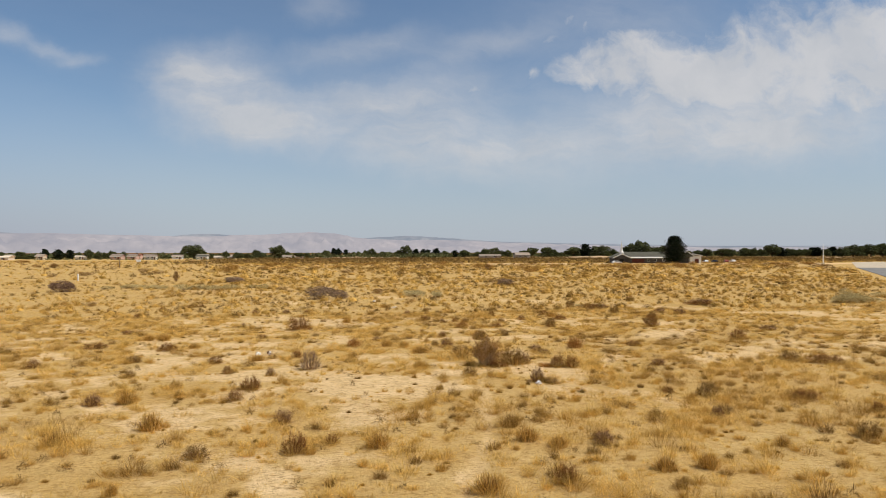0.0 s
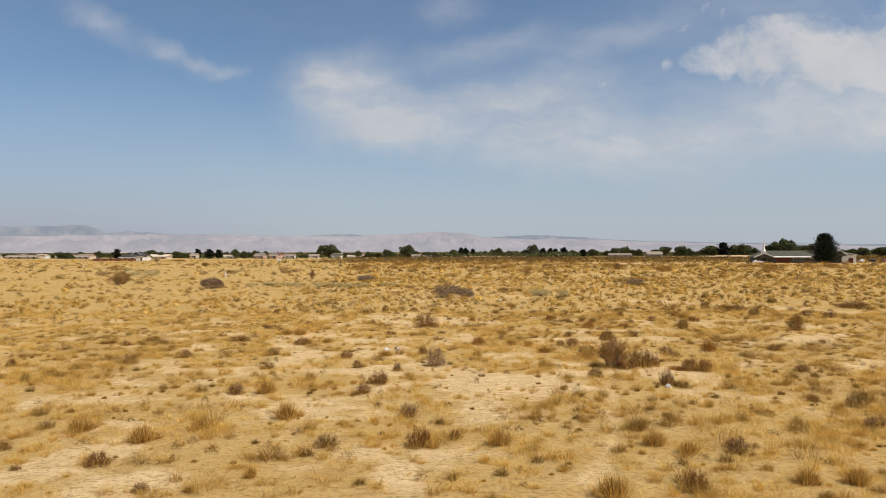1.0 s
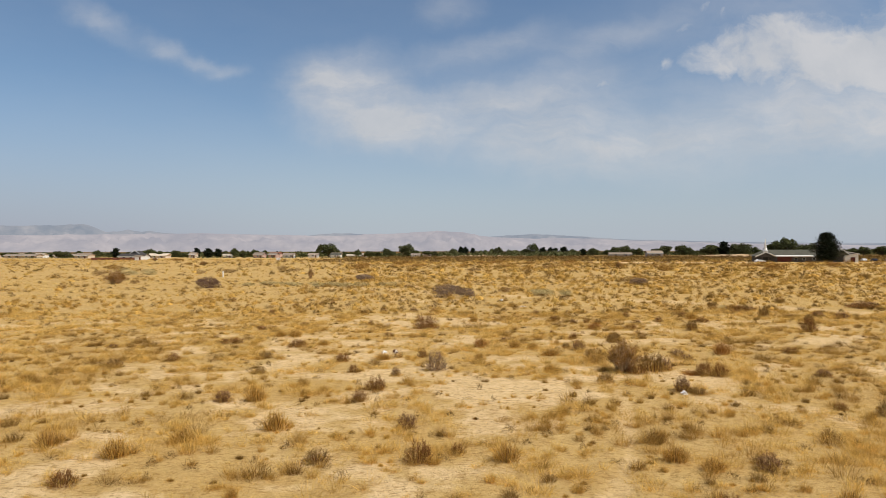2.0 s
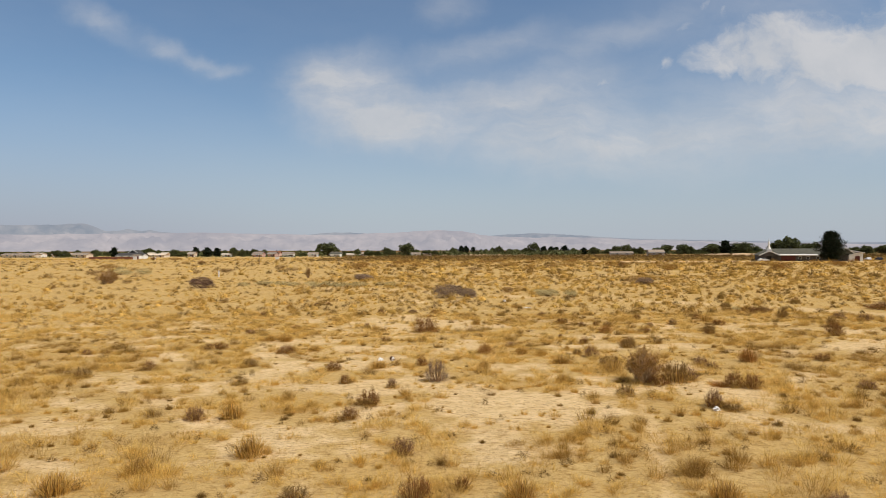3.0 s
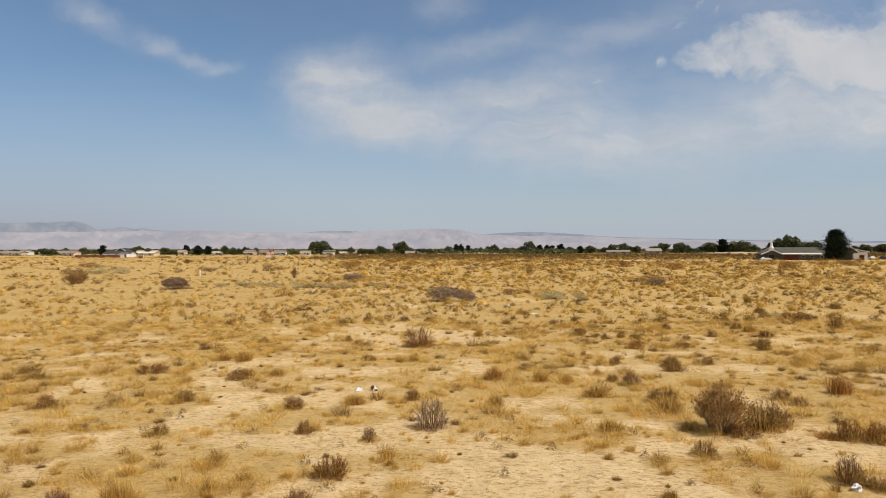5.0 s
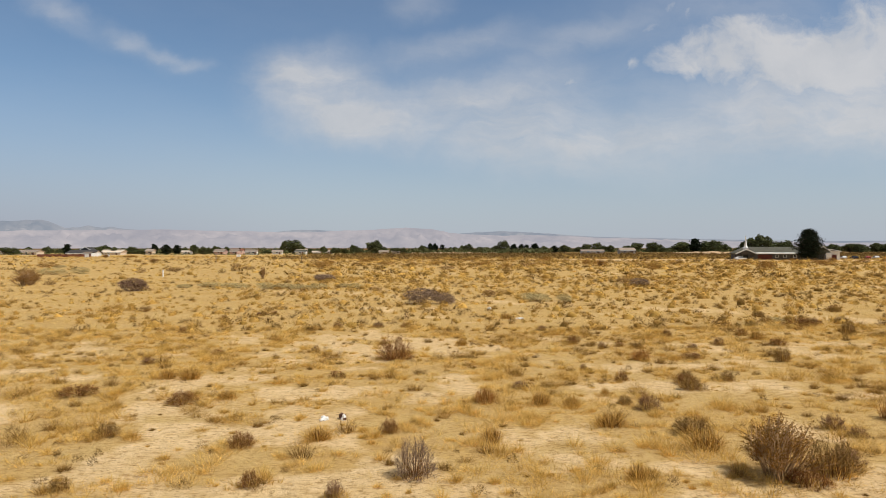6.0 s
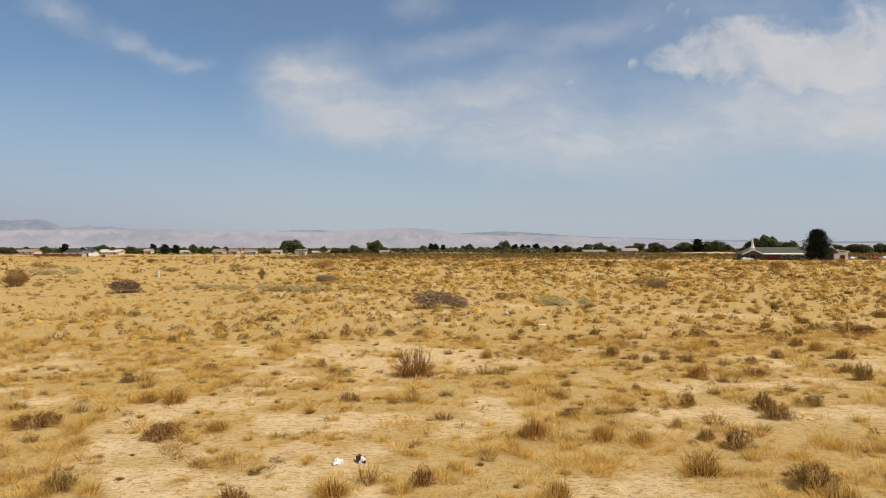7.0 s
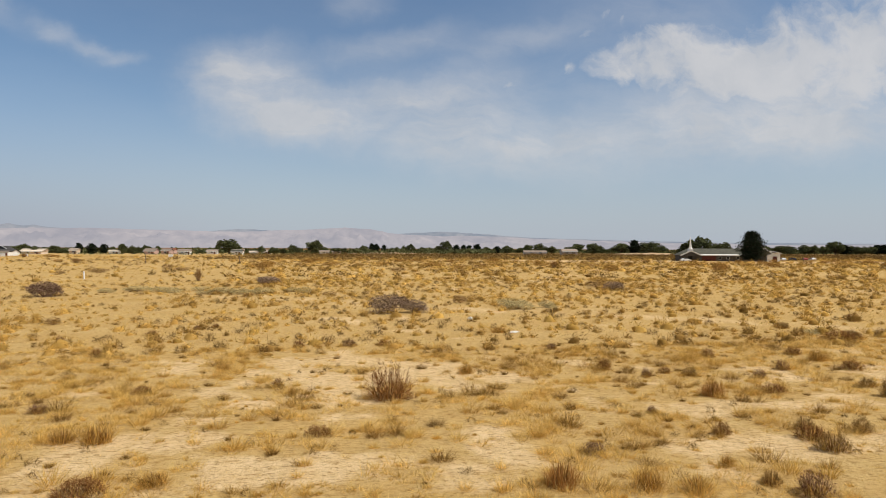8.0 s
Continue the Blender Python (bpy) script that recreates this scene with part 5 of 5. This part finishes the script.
BERM_SAND = surface("berm_sand", (0.56, 0.40, 0.25), (0.48, 0.33, 0.19), 0.1, 0.95, 0.3)
berm(20, 640, 90, 26, 1.3, 1)
berm(75, 655, 46, 22, 1.0, 2)
berm(225, 560, 60, 24, 1.9, 3)
berm(420, 520, 80, 20, 1.0, 4)

# ---- buildings ----


def gable(g, x0, x1, y0, y1, z0, z1, over=0.6, thick=0.22):
    """A gable roof with its ridge along x."""
    ym = (y0 + y1) / 2
    xs = (x0 - over, x1 + over)
    k = (z1 - z0) / ((y1 - y0) / 2)
    a, b = y0 - over, y1 + over
    za = z0 - over * k
    sec = [(a, za), (ym, z1), (b, za), (b, za + thick), (ym, z1 + thick), (a, za + thick)]
    pts = [(x, y, z) for x in xs for y, z in sec]
    g.add(pts, [(0, 1, 7, 6), (1, 2, 8, 7), (2, 3, 9, 8), (3, 4, 10, 9), (4, 5, 11, 10), (5, 0, 6, 11), (1, 0, 5, 4), (2, 1, 4, 3), (6, 7, 10, 11), (7, 8, 9, 10)])
    return g


def gable_wall(g, x, y0, y1, z0, z1, thick=0.2):
    """The triangle of wall under a gable, across x."""
    ym = (y0 + y1) / 2
    p = [(x + d, y, z) for d in (0, thick) for y, z in ((y0, z0), (y1, z0), (ym, z1))]
    return g.add(p, [(0, 2, 1), (3, 4, 5), (0, 1, 4, 3), (1, 2, 5, 4), (2, 0, 3, 5)])


def window(parent, x, y, z, w, h, frame_material):
    """A window in a wall that faces south."""
    f = Geo()
    for a in ((x - w / 2, y - 0.08, z, x - w / 2 + 0.1, y + 0.02, z + h), (x + w / 2 - 0.1, y - 0.08, z, x + w / 2, y + 0.02, z + h),
              (x - w / 2 + 0.1, y - 0.08, z, x + w / 2 - 0.1, y + 0.02, z + 0.1), (x - w / 2 + 0.1, y - 0.08, z + h - 0.1, x + w / 2 - 0.1, y + 0.02, z + h)):
        f.box(*a)
    ob = part("window", f, frame_material, parent, "white framed window")
    part("pane", Geo().box(x - w / 2 + 0.1, y - 0.03, z + 0.1, x + w / 2 - 0.1, y + 0.01, z + h - 0.1), GLASS, ob)


def church():
    e = new("church")
    tagged(e, "grey single-storey church with white trim and a slender white steeple", "church")
    x0, x1, y0, y1, eave, ridge = 137.5, 172.6, 318, 331, 2.75, 5.3
    part("wall", Geo().box(x0, y0, 0, x1, y1, eave), SLATE, e)
    part("gable_end", gable_wall(Geo(), x1 - 0.2, y0, y1, eave, ridge - 0.05), WHITE, e, "white painted gable end")
    k = (ridge - eave) / 6.5
    ym, ze = (y0 + y1) / 2, eave - 0.7 * k + 0.02
    pts = [(x0 - 0.7, y0 - 0.7, ze), (x1 + 0.7, y0 - 0.7, ze), (x1 + 0.7, ym, ridge), (x0 + 4.2, ym, ridge), (x0 - 0.7, y1 + 0.7, ze), (x1 + 0.7, y1 + 0.7, ze)]
    g = Geo().add([(x, y, z + d) for d in (0, 0.2) for x, y, z in pts], [(6, 7, 8, 9), (9, 8, 11, 10), (6, 9, 10), (3, 2, 1, 0), (4, 5, 2, 3), (4, 3, 0), (0, 1, 7, 6), (5, 4, 10, 11), (4, 0, 6, 10), (1, 2, 8, 7), (2, 5, 11, 8)])
    part("roof", g, SHINGLE, e, "grey-green shingle roof hipped at one end")
    part("drip_edge", Geo().add([(146.0, y0 - 0.74, ze + 0.215), (168.0, y0 - 0.74, ze + 0.215), (168.0, y0 + 0.1, ze + 0.215 + 0.84 * k), (146.0, y0 + 0.1, ze + 0.215 + 0.84 * k),
         (146.0, y0 - 0.74, ze + 0.25), (168.0, y0 - 0.74, ze + 0.25), (168.0, y0 + 0.1, ze + 0.25 + 0.84 * k), (146.0, y0 + 0.1, ze + 0.25 + 0.84 * k)],
         [(3, 2, 1, 0), (4, 5, 6, 7), (0, 1, 5, 4), (1, 2, 6, 5), (2, 3, 7, 6), (3, 0, 4, 7)]), WHITE, e, "white metal eave edge")
    # front gable at the far end
    g = Geo().add([(168.2, 315.8, 2.9), (171.4, 315.8, 5.6), (174.4, 315.8, 3.3), (168.2, 324.5, 2.9), (171.4, 324.5, 5.6), (174.4, 324.5, 3.3)], [(0, 1, 4, 3), (1, 2, 5, 4), (0, 2, 1)])
    part("cross_gable", g, SHINGLE, e)
    for a, b in (((168.0, 2.8), (171.4, 5.5)), ((174.6, 3.2), (171.4, 5.5))):
        pts = [(x, y, z) for y in (315.4, 315.75) for x, z in (a, b, (b[0], b[1] + 0.45), (a[0], a[1] + 0.45))]
        part("bargeboard", Geo().add(pts, [(0, 1, 2, 3), (7, 6, 5, 4), (0, 4, 5, 1), (1, 5, 6, 2), (2, 6, 7, 3), (3, 7, 4, 0)]), WHITE, e)
    part("gable_boards", Geo().box(172.6, 315.85, 0, 174.2, 316.0, 2.9), WHITE, e, "white painted front boards")
    part("fascia", Geo().box(146.2, y0 - 1.05, eave - 0.7 * k - 0.06, 168.0, y0 - 0.72, eave - 0.7 * k + 0.24), WHITE, e, "white fascia board")
    for side in (1, -1):
        g = Geo()
        ya, yb = (y0 - 0.7, (y0 + y1) / 2) if side > 0 else (y1 + 0.7, (y0 + y1) / 2)
        za, zb = eave - 0.7 * k - 0.05, ridge - 0.05
        for xx in (x1 + 0.72,):
            g.add([(xx, ya, za), (xx, yb, zb), (xx, yb, zb + 0.34), (xx, ya, za + 0.34), (xx + 0.08, ya, za), (xx + 0.08, yb, zb), (xx + 0.08, yb, zb + 0.34), (xx + 0.08, ya, za + 0.34)],
                  [(0, 1, 2, 3), (7, 6, 5, 4), (0, 4, 5, 1), (1, 5, 6, 2), (2, 6, 7, 3), (3, 7, 4, 0)])
        part("bargeboard", g, WHITE, e)
    # entrance gable
    px0, px1, pa, pz = 137.2, 145.9, 141.5, 4.35
    g = Geo().add([(px0, 314.6, eave - 0.35), (pa, 314.6, pz), (px1, 314.6, eave - 0.35), (px0, 324, eave - 0.35), (pa, 324, pz), (px1, 324, eave - 0.35)], [(0, 1, 4, 3), (1, 2, 5, 4), (3, 4, 5)])
    part("porch_roof", g, SHINGLE, e)
    g = Geo().add([(px0 + 0.3, 315.2, 2.3), (px1 - 0.3, 315.2, 2.3), (pa, 315.2, pz - 0.15), (px0 + 0.3, 315.4, 2.3), (px1 - 0.3, 315.4, 2.3), (pa, 315.4, pz - 0.15)], [(0, 1, 2), (5, 4, 3), (0, 3, 4, 1), (1, 4, 5, 2), (2, 5, 3, 0)])
    part("porch_gable", g, SLATE, e)
    for a, b in ((px0, pa), (px1, pa)):
        g = Geo()
        pts = [(x, y, z) for y in (314.2, 314.58) for x, z in ((a, 2.25), (b, pz - 0.1), (b, pz + 0.32), (a, 2.68))]
        g.add(pts, [(0, 1, 2, 3), (7, 6, 5, 4), (0, 4, 5, 1), (1, 5, 6, 2), (2, 6, 7, 3), (3, 7, 4, 0)])
        part("bargeboard", g, WHITE, e)
    for x in (137.8, 140.2, 142.8, 145.3):
        part("porch_post", Geo().box(x - 0.14, 315.0, 0, x + 0.14, 315.28, 2.4), SLATE, e)
    part("door", Geo().box(140.4, 317.9, 0, 142.6, 318.0, 2.15), GLASS, e, "dark glazed double door")
    st = Geo().box(141.5 - 0.95, 315.4, 3.4, 141.5 + 0.95, 317.3, 5.0)
    st.box(141.5 - 1.15, 315.2, 5.0, 141.5 + 1.15, 317.5, 5.15)
    s = part("steeple", st, WHITE, e, "white wooden steeple")
    part("spire", Geo().tube(((141.5, 316.35, 5.15), (141.5, 316.35, 6.1), (141.5, 316.35, 10.3)), (1.0, 0.55, 0.07), 8), WHITE, s)
    part("panel", Geo().box(146.6, 317.93, 0.1, 152.3, 318.0, 2.2), MAROON, e, "dark maroon wall panel")
    for x in (154.2, 157.3, 161.2, 165.4):
        window(e, x, 318.0, 0.9, 1.25, 1.15, WHITE)
    # side wing
    part("wing_wall", Geo().box(174.8, 319, 0, 178.6, 336, 3.6), WHITE, e, "white painted side wing")
    part("wing_roof", Geo().add([(174.4, 318.4, 4.7), (179.2, 318.4, 3.7), (179.2, 336.5, 3.7), (174.4, 336.5, 4.7), (174.4, 318.4, 4.4), (179.2, 318.4, 3.4), (179.2, 336.5, 3.4), (174.4, 336.5, 4.4)],
         [(0, 1, 2, 3), (7, 6, 5, 4), (0, 4, 5, 1), (1, 5, 6, 2), (2, 6, 7, 3), (3, 7, 4, 0)]), WHITE, e, "white sloped wing roof")
    part("wing_door", Geo().box(175.6, 318.93, 0, 177.4, 319.0, 2.2), MAROON, e)
    e.matrix_basis = pose(143.0, 318, 0, 0, 0, -17) @ pose(-141.5, -318, 0)


church()

def car(x, y, turn, paint, label):
    """A saloon car, nose along its own x."""
    e = new("car")
    body = Geo()
    prof = [(-2.2, 0.30), (2.2, 0.30), (2.25, 0.62), (1.9, 0.82), (0.95, 0.92), (0.35, 1.40), (-1.05, 1.42), (-1.75, 0.98), (-2.2, 0.92)]
    n = len(prof)
    pts = [(px, s * (0.86 if pz < 1.0 else 0.66), pz) for s in (-1, 1) for px, pz in prof]
    body.add(pts, [tuple(range(n)), tuple(reversed(range(n, 2 * n)))] + [(i, i + n, (i + 1) % n + n, (i + 1) % n) for i in range(n)])
    part("body", body, paint, e)
    for s in (-1, 1):
        g = Geo().add([(0.85, s * 0.865, 0.95), (0.3, s * 0.70, 1.34), (-1.0, s * 0.70, 1.36), (-1.55, s * 0.865, 0.98)], [(0, 1, 2, 3)])
        part("side_window", g, GLASS, e)
    part("windscreen", Geo().add([(0.99, -0.72, 0.95), (0.99, 0.72, 0.95), (0.42, 0.58, 1.37), (0.42, -0.58, 1.37)], [(0, 1, 2, 3)]), GLASS, e)
    for a in (-1.35, 1.38):
        for s in (-0.78, 0.78):
            w = part("wheel", Geo().tube(((a, s - 0.1, 0.31), (a, s + 0.1, 0.31)), (0.31, 0.31), 12), RUBBER, e)
            part("rim", Geo().tube(((a, s - 0.115, 0.31), (a, s + 0.115, 0.31)), (0.18, 0.18), 10), STEEL, w)
    e.matrix_basis = pose(x, y, 0, 0, 0, turn)
    tagged(e, label, "car", "parked cars")


car(137.0, 309.5, 4, CAR_WHITE, "white saloon car parked in front of the church")
car(191.5, 326, 78, CAR_WHITE, "white car parked beside the tan yard wall")
car(197.0, 327, 84, CAR_DARK, "dark car parked in the sandy yard")
car(204.5, 329, 70, CAR_RED, "dull red car parked in the sandy yard")
car(209.5, 331, 80, CAR_WHITE, "white car parked at the yard's edge")


def house(x, y, length, deep, eave, ridge, wall_material, roof_material, label, turn=0, openings=3):
    e = new("house")
    h = length / 2
    part("wall", Geo().box(-h, 0, 0, h, deep, eave), wall_material, e)
    for side in (-h, h - 0.2):
        part("gable_end", gable_wall(Geo(), side, 0, deep, eave, ridge - 0.05), wall_material, e)
    part("roof", gable(Geo(), -h, h, 0, deep, eave + 0.02, ridge, 0.6), roof_material, e)
    for i in range(openings):
        window(e, -h + length * (i + 0.75) / (openings + 0.5), 0.0, 0.9, 1.5, 1.15, WHITE)
    part("door", Geo().box(h * 0.55 - 0.5, -0.06, 0, h * 0.55 + 0.5, 0.0, 2.05), MAROON, e)
    part("fascia", Geo().box(-h - 0.6, -0.74, eave - 0.34, h + 0.6, -0.66, eave - 0.02), WHITE, e)
    e.matrix_basis = pose(x, y, 0, 0, 0, turn)
    return tagged(e, label, "house", "far houses")


for x, y, length, eave, ridge, walls, roof, label in (
        (-372, 610, 17, 2.4, 3.4, STUCCO, TILE, "tan bungalow with a low brown roof"), (-352, 600, 14, 2.4, 3.6, STUCCO, TILE, "tan bungalow with a brown roof"),
        (-300, 585, 13, 2.5, 4.0, STUCCO, TILE, "tan house with a brown gable roof"), (-247, 610, 18, 2.4, 3.9, STUCCO, CONCRETE, "tan bungalow with a pale roof"),
        (-221, 620, 6, 3.0, 4.4, STUCCO, TILE, "small tan two-tone house"), (-158, 600, 9, 2.6, 4.4, PINK, TILE, "pink stucco house with a brown roof"),
        (-147, 612, 10, 2.8, 4.6, PINK, FENCE, "pink stucco house with a red roof"), (-133, 600, 8, 2.5, 4.0, WHITE, TILE, "white house among dark trees"),
        (-116, 625, 9, 2.4, 3.6, WHITE, TILE, "white bungalow under trees"), (-93, 610, 9, 2.6, 4.0, WHITE, CONCRETE, "white house with a pale roof"),
        (-72, 620, 8, 2.4, 3.7, STUCCO, TILE, "tan house beside a tree"), (-14, 640, 12, 2.3, 3.3, STUCCO, CONCRETE, "tan bungalow with a pale roof"),
        (146, 590, 18, 2.4, 3.6, STUCCO, TILE, "long tan bungalow behind brown brush"), (172, 580, 12, 3.2, 5.2, STUCCO, TILE, "tan gabled house behind brown brush"),
        (-405, 630, 13, 2.4, 3.6, STUCCO, TILE, "tan bungalow among trees"), (-330, 625, 10, 2.3, 3.4, STUCCO, TILE, "tan bungalow behind a hedge"),
        (-358, 622, 9, 2.6, 3.9, WHITE, CONCRETE, "white house with a pale low roof"), (-348, 640, 12, 2.5, 4.1, WHITE, TILE, "white house with a brown roof among trees"),
        (-243, 600, 15, 2.1, 2.9, STUCCO, STUCCO, "long low tan shed beside trees"), (-191, 622, 8, 2.3, 3.2, WHITE, CONCRETE, "small white flat-roofed house"),
        (-146, 600, 7, 2.9, 4.3, PINK, TILE, "narrow pink stucco house"), (-128, 590, 6, 2.6, 3.8, WHITE, TILE, "small white house beside a bare tree"),
        (-92.5, 600, 9, 2.4, 3.8, WHITE, SHINGLE, "white house with a grey-green roof"), (-78, 610, 13, 2.0, 2.8, STUCCO, CONCRETE, "low tan outbuilding with a pale roof"),
        (-25, 610, 8, 2.3, 3.3, WHITE, TILE, "small white house behind a tree"), (-385, 640, 14, 2.5, 3.8, STUCCO, CONCRETE, "tan bungalow with a pale roof among trees")):
    x, y = (x * 0.9, y * 0.9) if x < 100 else (x, y)
    length = length * 0.8 if x < 100 else length
    house(x, y, length, 9, eave * 0.9, ridge * 0.9, walls, roof, label, rnd.uniform(-8, 8), 1 if length < 10 else 2)

# the house with the red fence
house(-190, 430, 15, 10, 2.2, 3.7, WHITE, DARK_ROOF, "white house with a dark roof behind a red fence", 0, 3)
fore = new("garage")
part("wall", Geo().box(-3.2, 0, 0, 3.2, 8, 3.6), WHITE, fore)
part("gable_wall", Geo().add([(-3.2, 0, 3.6), (3.2, 0, 3.6), (0, 0, 5.4), (-3.2, 0.2, 3.6), (3.2, 0.2, 3.6), (0, 0.2, 5.4)], [(0, 1, 2), (5, 4, 3), (0, 3, 4, 1)]), SLATE, fore, "grey gable wall")
for side in (-1, 1):
    part("bargeboard", Geo().add([(x, y, z) for y in (-0.62, -0.52) for x, z in ((side * 3.9, 3.1), (0, 5.45), (0, 5.9), (side * 3.9, 3.55))], [(0, 1, 2, 3), (7, 6, 5, 4), (0, 4, 5, 1), (1, 5, 6, 2), (2, 6, 7, 3), (3, 7, 4, 0)]), WHITE, fore)
part("roof", Geo().add([(-3.8, -0.5, 3.35), (0, -0.5, 5.55), (3.8, -0.5, 3.35), (-3.8, 8.4, 3.35), (0, 8.4, 5.55), (3.8, 8.4, 3.35)], [(0, 1, 4, 3), (1, 2, 5, 4)]), DARK_ROOF, fore)
fore.matrix_basis = pose(-192.5, 441.5, 0)
tagged(fore, "tall white gabled garage behind the house", "garage")
shed = new("shed")
part("wall", Geo().box(-2.2, 0, 0, 2.2, 4, 2.3), WHITE, shed)
part("roof", gable(Geo(), -2.2, 2.2, 0, 4, 2.3, 2.9, 0.2, 0.1), TILE, shed)
part("door", Geo().box(0.9, -0.05, 0, 1.8, 0.0, 1.9), MAROON, shed)
shed.matrix_basis = pose(-182, 421, 0)
tagged(shed, "small white shed at the end of a red fence", "shed")
fence = new("fence")
for i in range(14):
    x = -209 + 1.85 * i
    part("panel", Geo().box(x + 0.08, 419.95, 0.08, x + 1.77, 420.03, 1.55), FENCE, fence)
    part("post", Geo().box(x - 0.06, 419.92, 0, x + 0.06, 420.06, 1.7), FENCE, fence)
tagged(fence, "red-brown board fence round a far house", "fence")

# ---- posts, pole and litter ----


def post(x, y, tall, material, label, thick=0.05):
    e = new("marker_post")
    z = float(height(x, y))
    part("shaft", Geo().tube(((0, 0, -0.1), (0, 0, tall * 0.94)), (thick, thick), 8), material, e)
    part("cap", Geo().tube(((0, 0, tall * 0.94), (0, 0, tall)), (thick * 1.15, thick * 0.6), 8), material, e)
    e.matrix_basis = pose(x, y, z, rnd.uniform(-2, 2), rnd.uniform(-2, 2))
    tagged(e, label, "post")


post(-45.9, 151.0, 1.25, WHITE, "white plastic marker post standing in dry grass", 0.13)
post(-67, 262, 3.0, OLD_WOOD, "thin dark wooden post on the open field", 0.12)
post(-38, 262, 2.6, OLD_WOOD, "thin weathered wooden post among scrub", 0.12)
pole = new("street_lamp")
part("pole", Geo().tube(((0, 0, 0), (0, 0, 4.5), (0, 0, 9.0)), (0.22, 0.17, 0.11), 8), WHITE, pole, "white tapered pole")
part("base", Geo().box(-0.5, -0.5, 0, 0.5, 0.5, 0.5), CONCRETE, pole)
pole.matrix_basis = pose(227.4, 288, 0)
tagged(pole, "tall white pole at the sandy roadside", "pole")
for x, y in ((-97, 415), (-170, 418)):
    b = new("utility_box")
    part("cabinet", Geo().box(-1.1, -0.5, 0, 1.1, 0.5, 1.3), WHITE, b)
    part("lid", Geo().box(-1.2, -0.6, 1.3, 1.2, 0.6, 1.42), WHITE, b)
    b.matrix_basis = pose(x, y, 0)
    tagged(b, "white utility box at the field's far edge", "box", "utility boxes")


def rag(name, x, y, size, flat, label, seed, material=PLASTIC):
    """A crumpled piece of plastic lying on the ground."""
    r = random.Random(seed)
    bm = bmesh.new()
    bmesh.ops.create_icosphere(bm, subdivisions=3, radius=0.5)
    for v in bm.verts:
        d = 0.75 + 0.55 * noise.noise(v.co * 3.1 + Vector((seed, 0, 0))) + 0.25 * noise.noise(v.co * 7.7 + Vector((0, seed, 0)))
        v.co = Vector((v.co.x * d * size, v.co.y * d * size * 0.7, max(-0.02, v.co.z * d * size * flat + 0.2 * size * flat)))
    me = bpy.data.meshes.new(name)
    bm.to_mesh(me), bm.free()
    me.materials.append(material)
    ob = new(name, me)
    ob.matrix_basis = pose(x, y, float(height(x, y)), 0, 0, r.uniform(0, 180))
    tagged(ob, label, "litter", "litter")


OLD_SACK = surface("old_sack", (0.10, 0.05, 0.04), (0.17, 0.09, 0.06), 5, 0.9, 0.4, 20)
LITTER = [
    (9.9, 30.0, 0.38, 0.6, "crumpled white plastic bag under a dry shrub", 3), (-2.5, 41.3, 0.36, 0.6, "crumpled white plastic sheet in dry grass", 4),
    (-1.95, 41.5, 0.42, 0.75, "torn dark brown sack in dry grass", 5, OLD_SACK), (-1.9, 41.38, 0.2, 1.5, "torn white plastic bag on a brown sack", 8), (6.96, 81.0, 0.5, 0.6, "white plastic scrap beside the track", 6), (8.36, 72.2, 1.0, 0.12, "flat pale board lying on sand", 7),
]
for spec in LITTER:
    rag("plastic_litter", *spec)
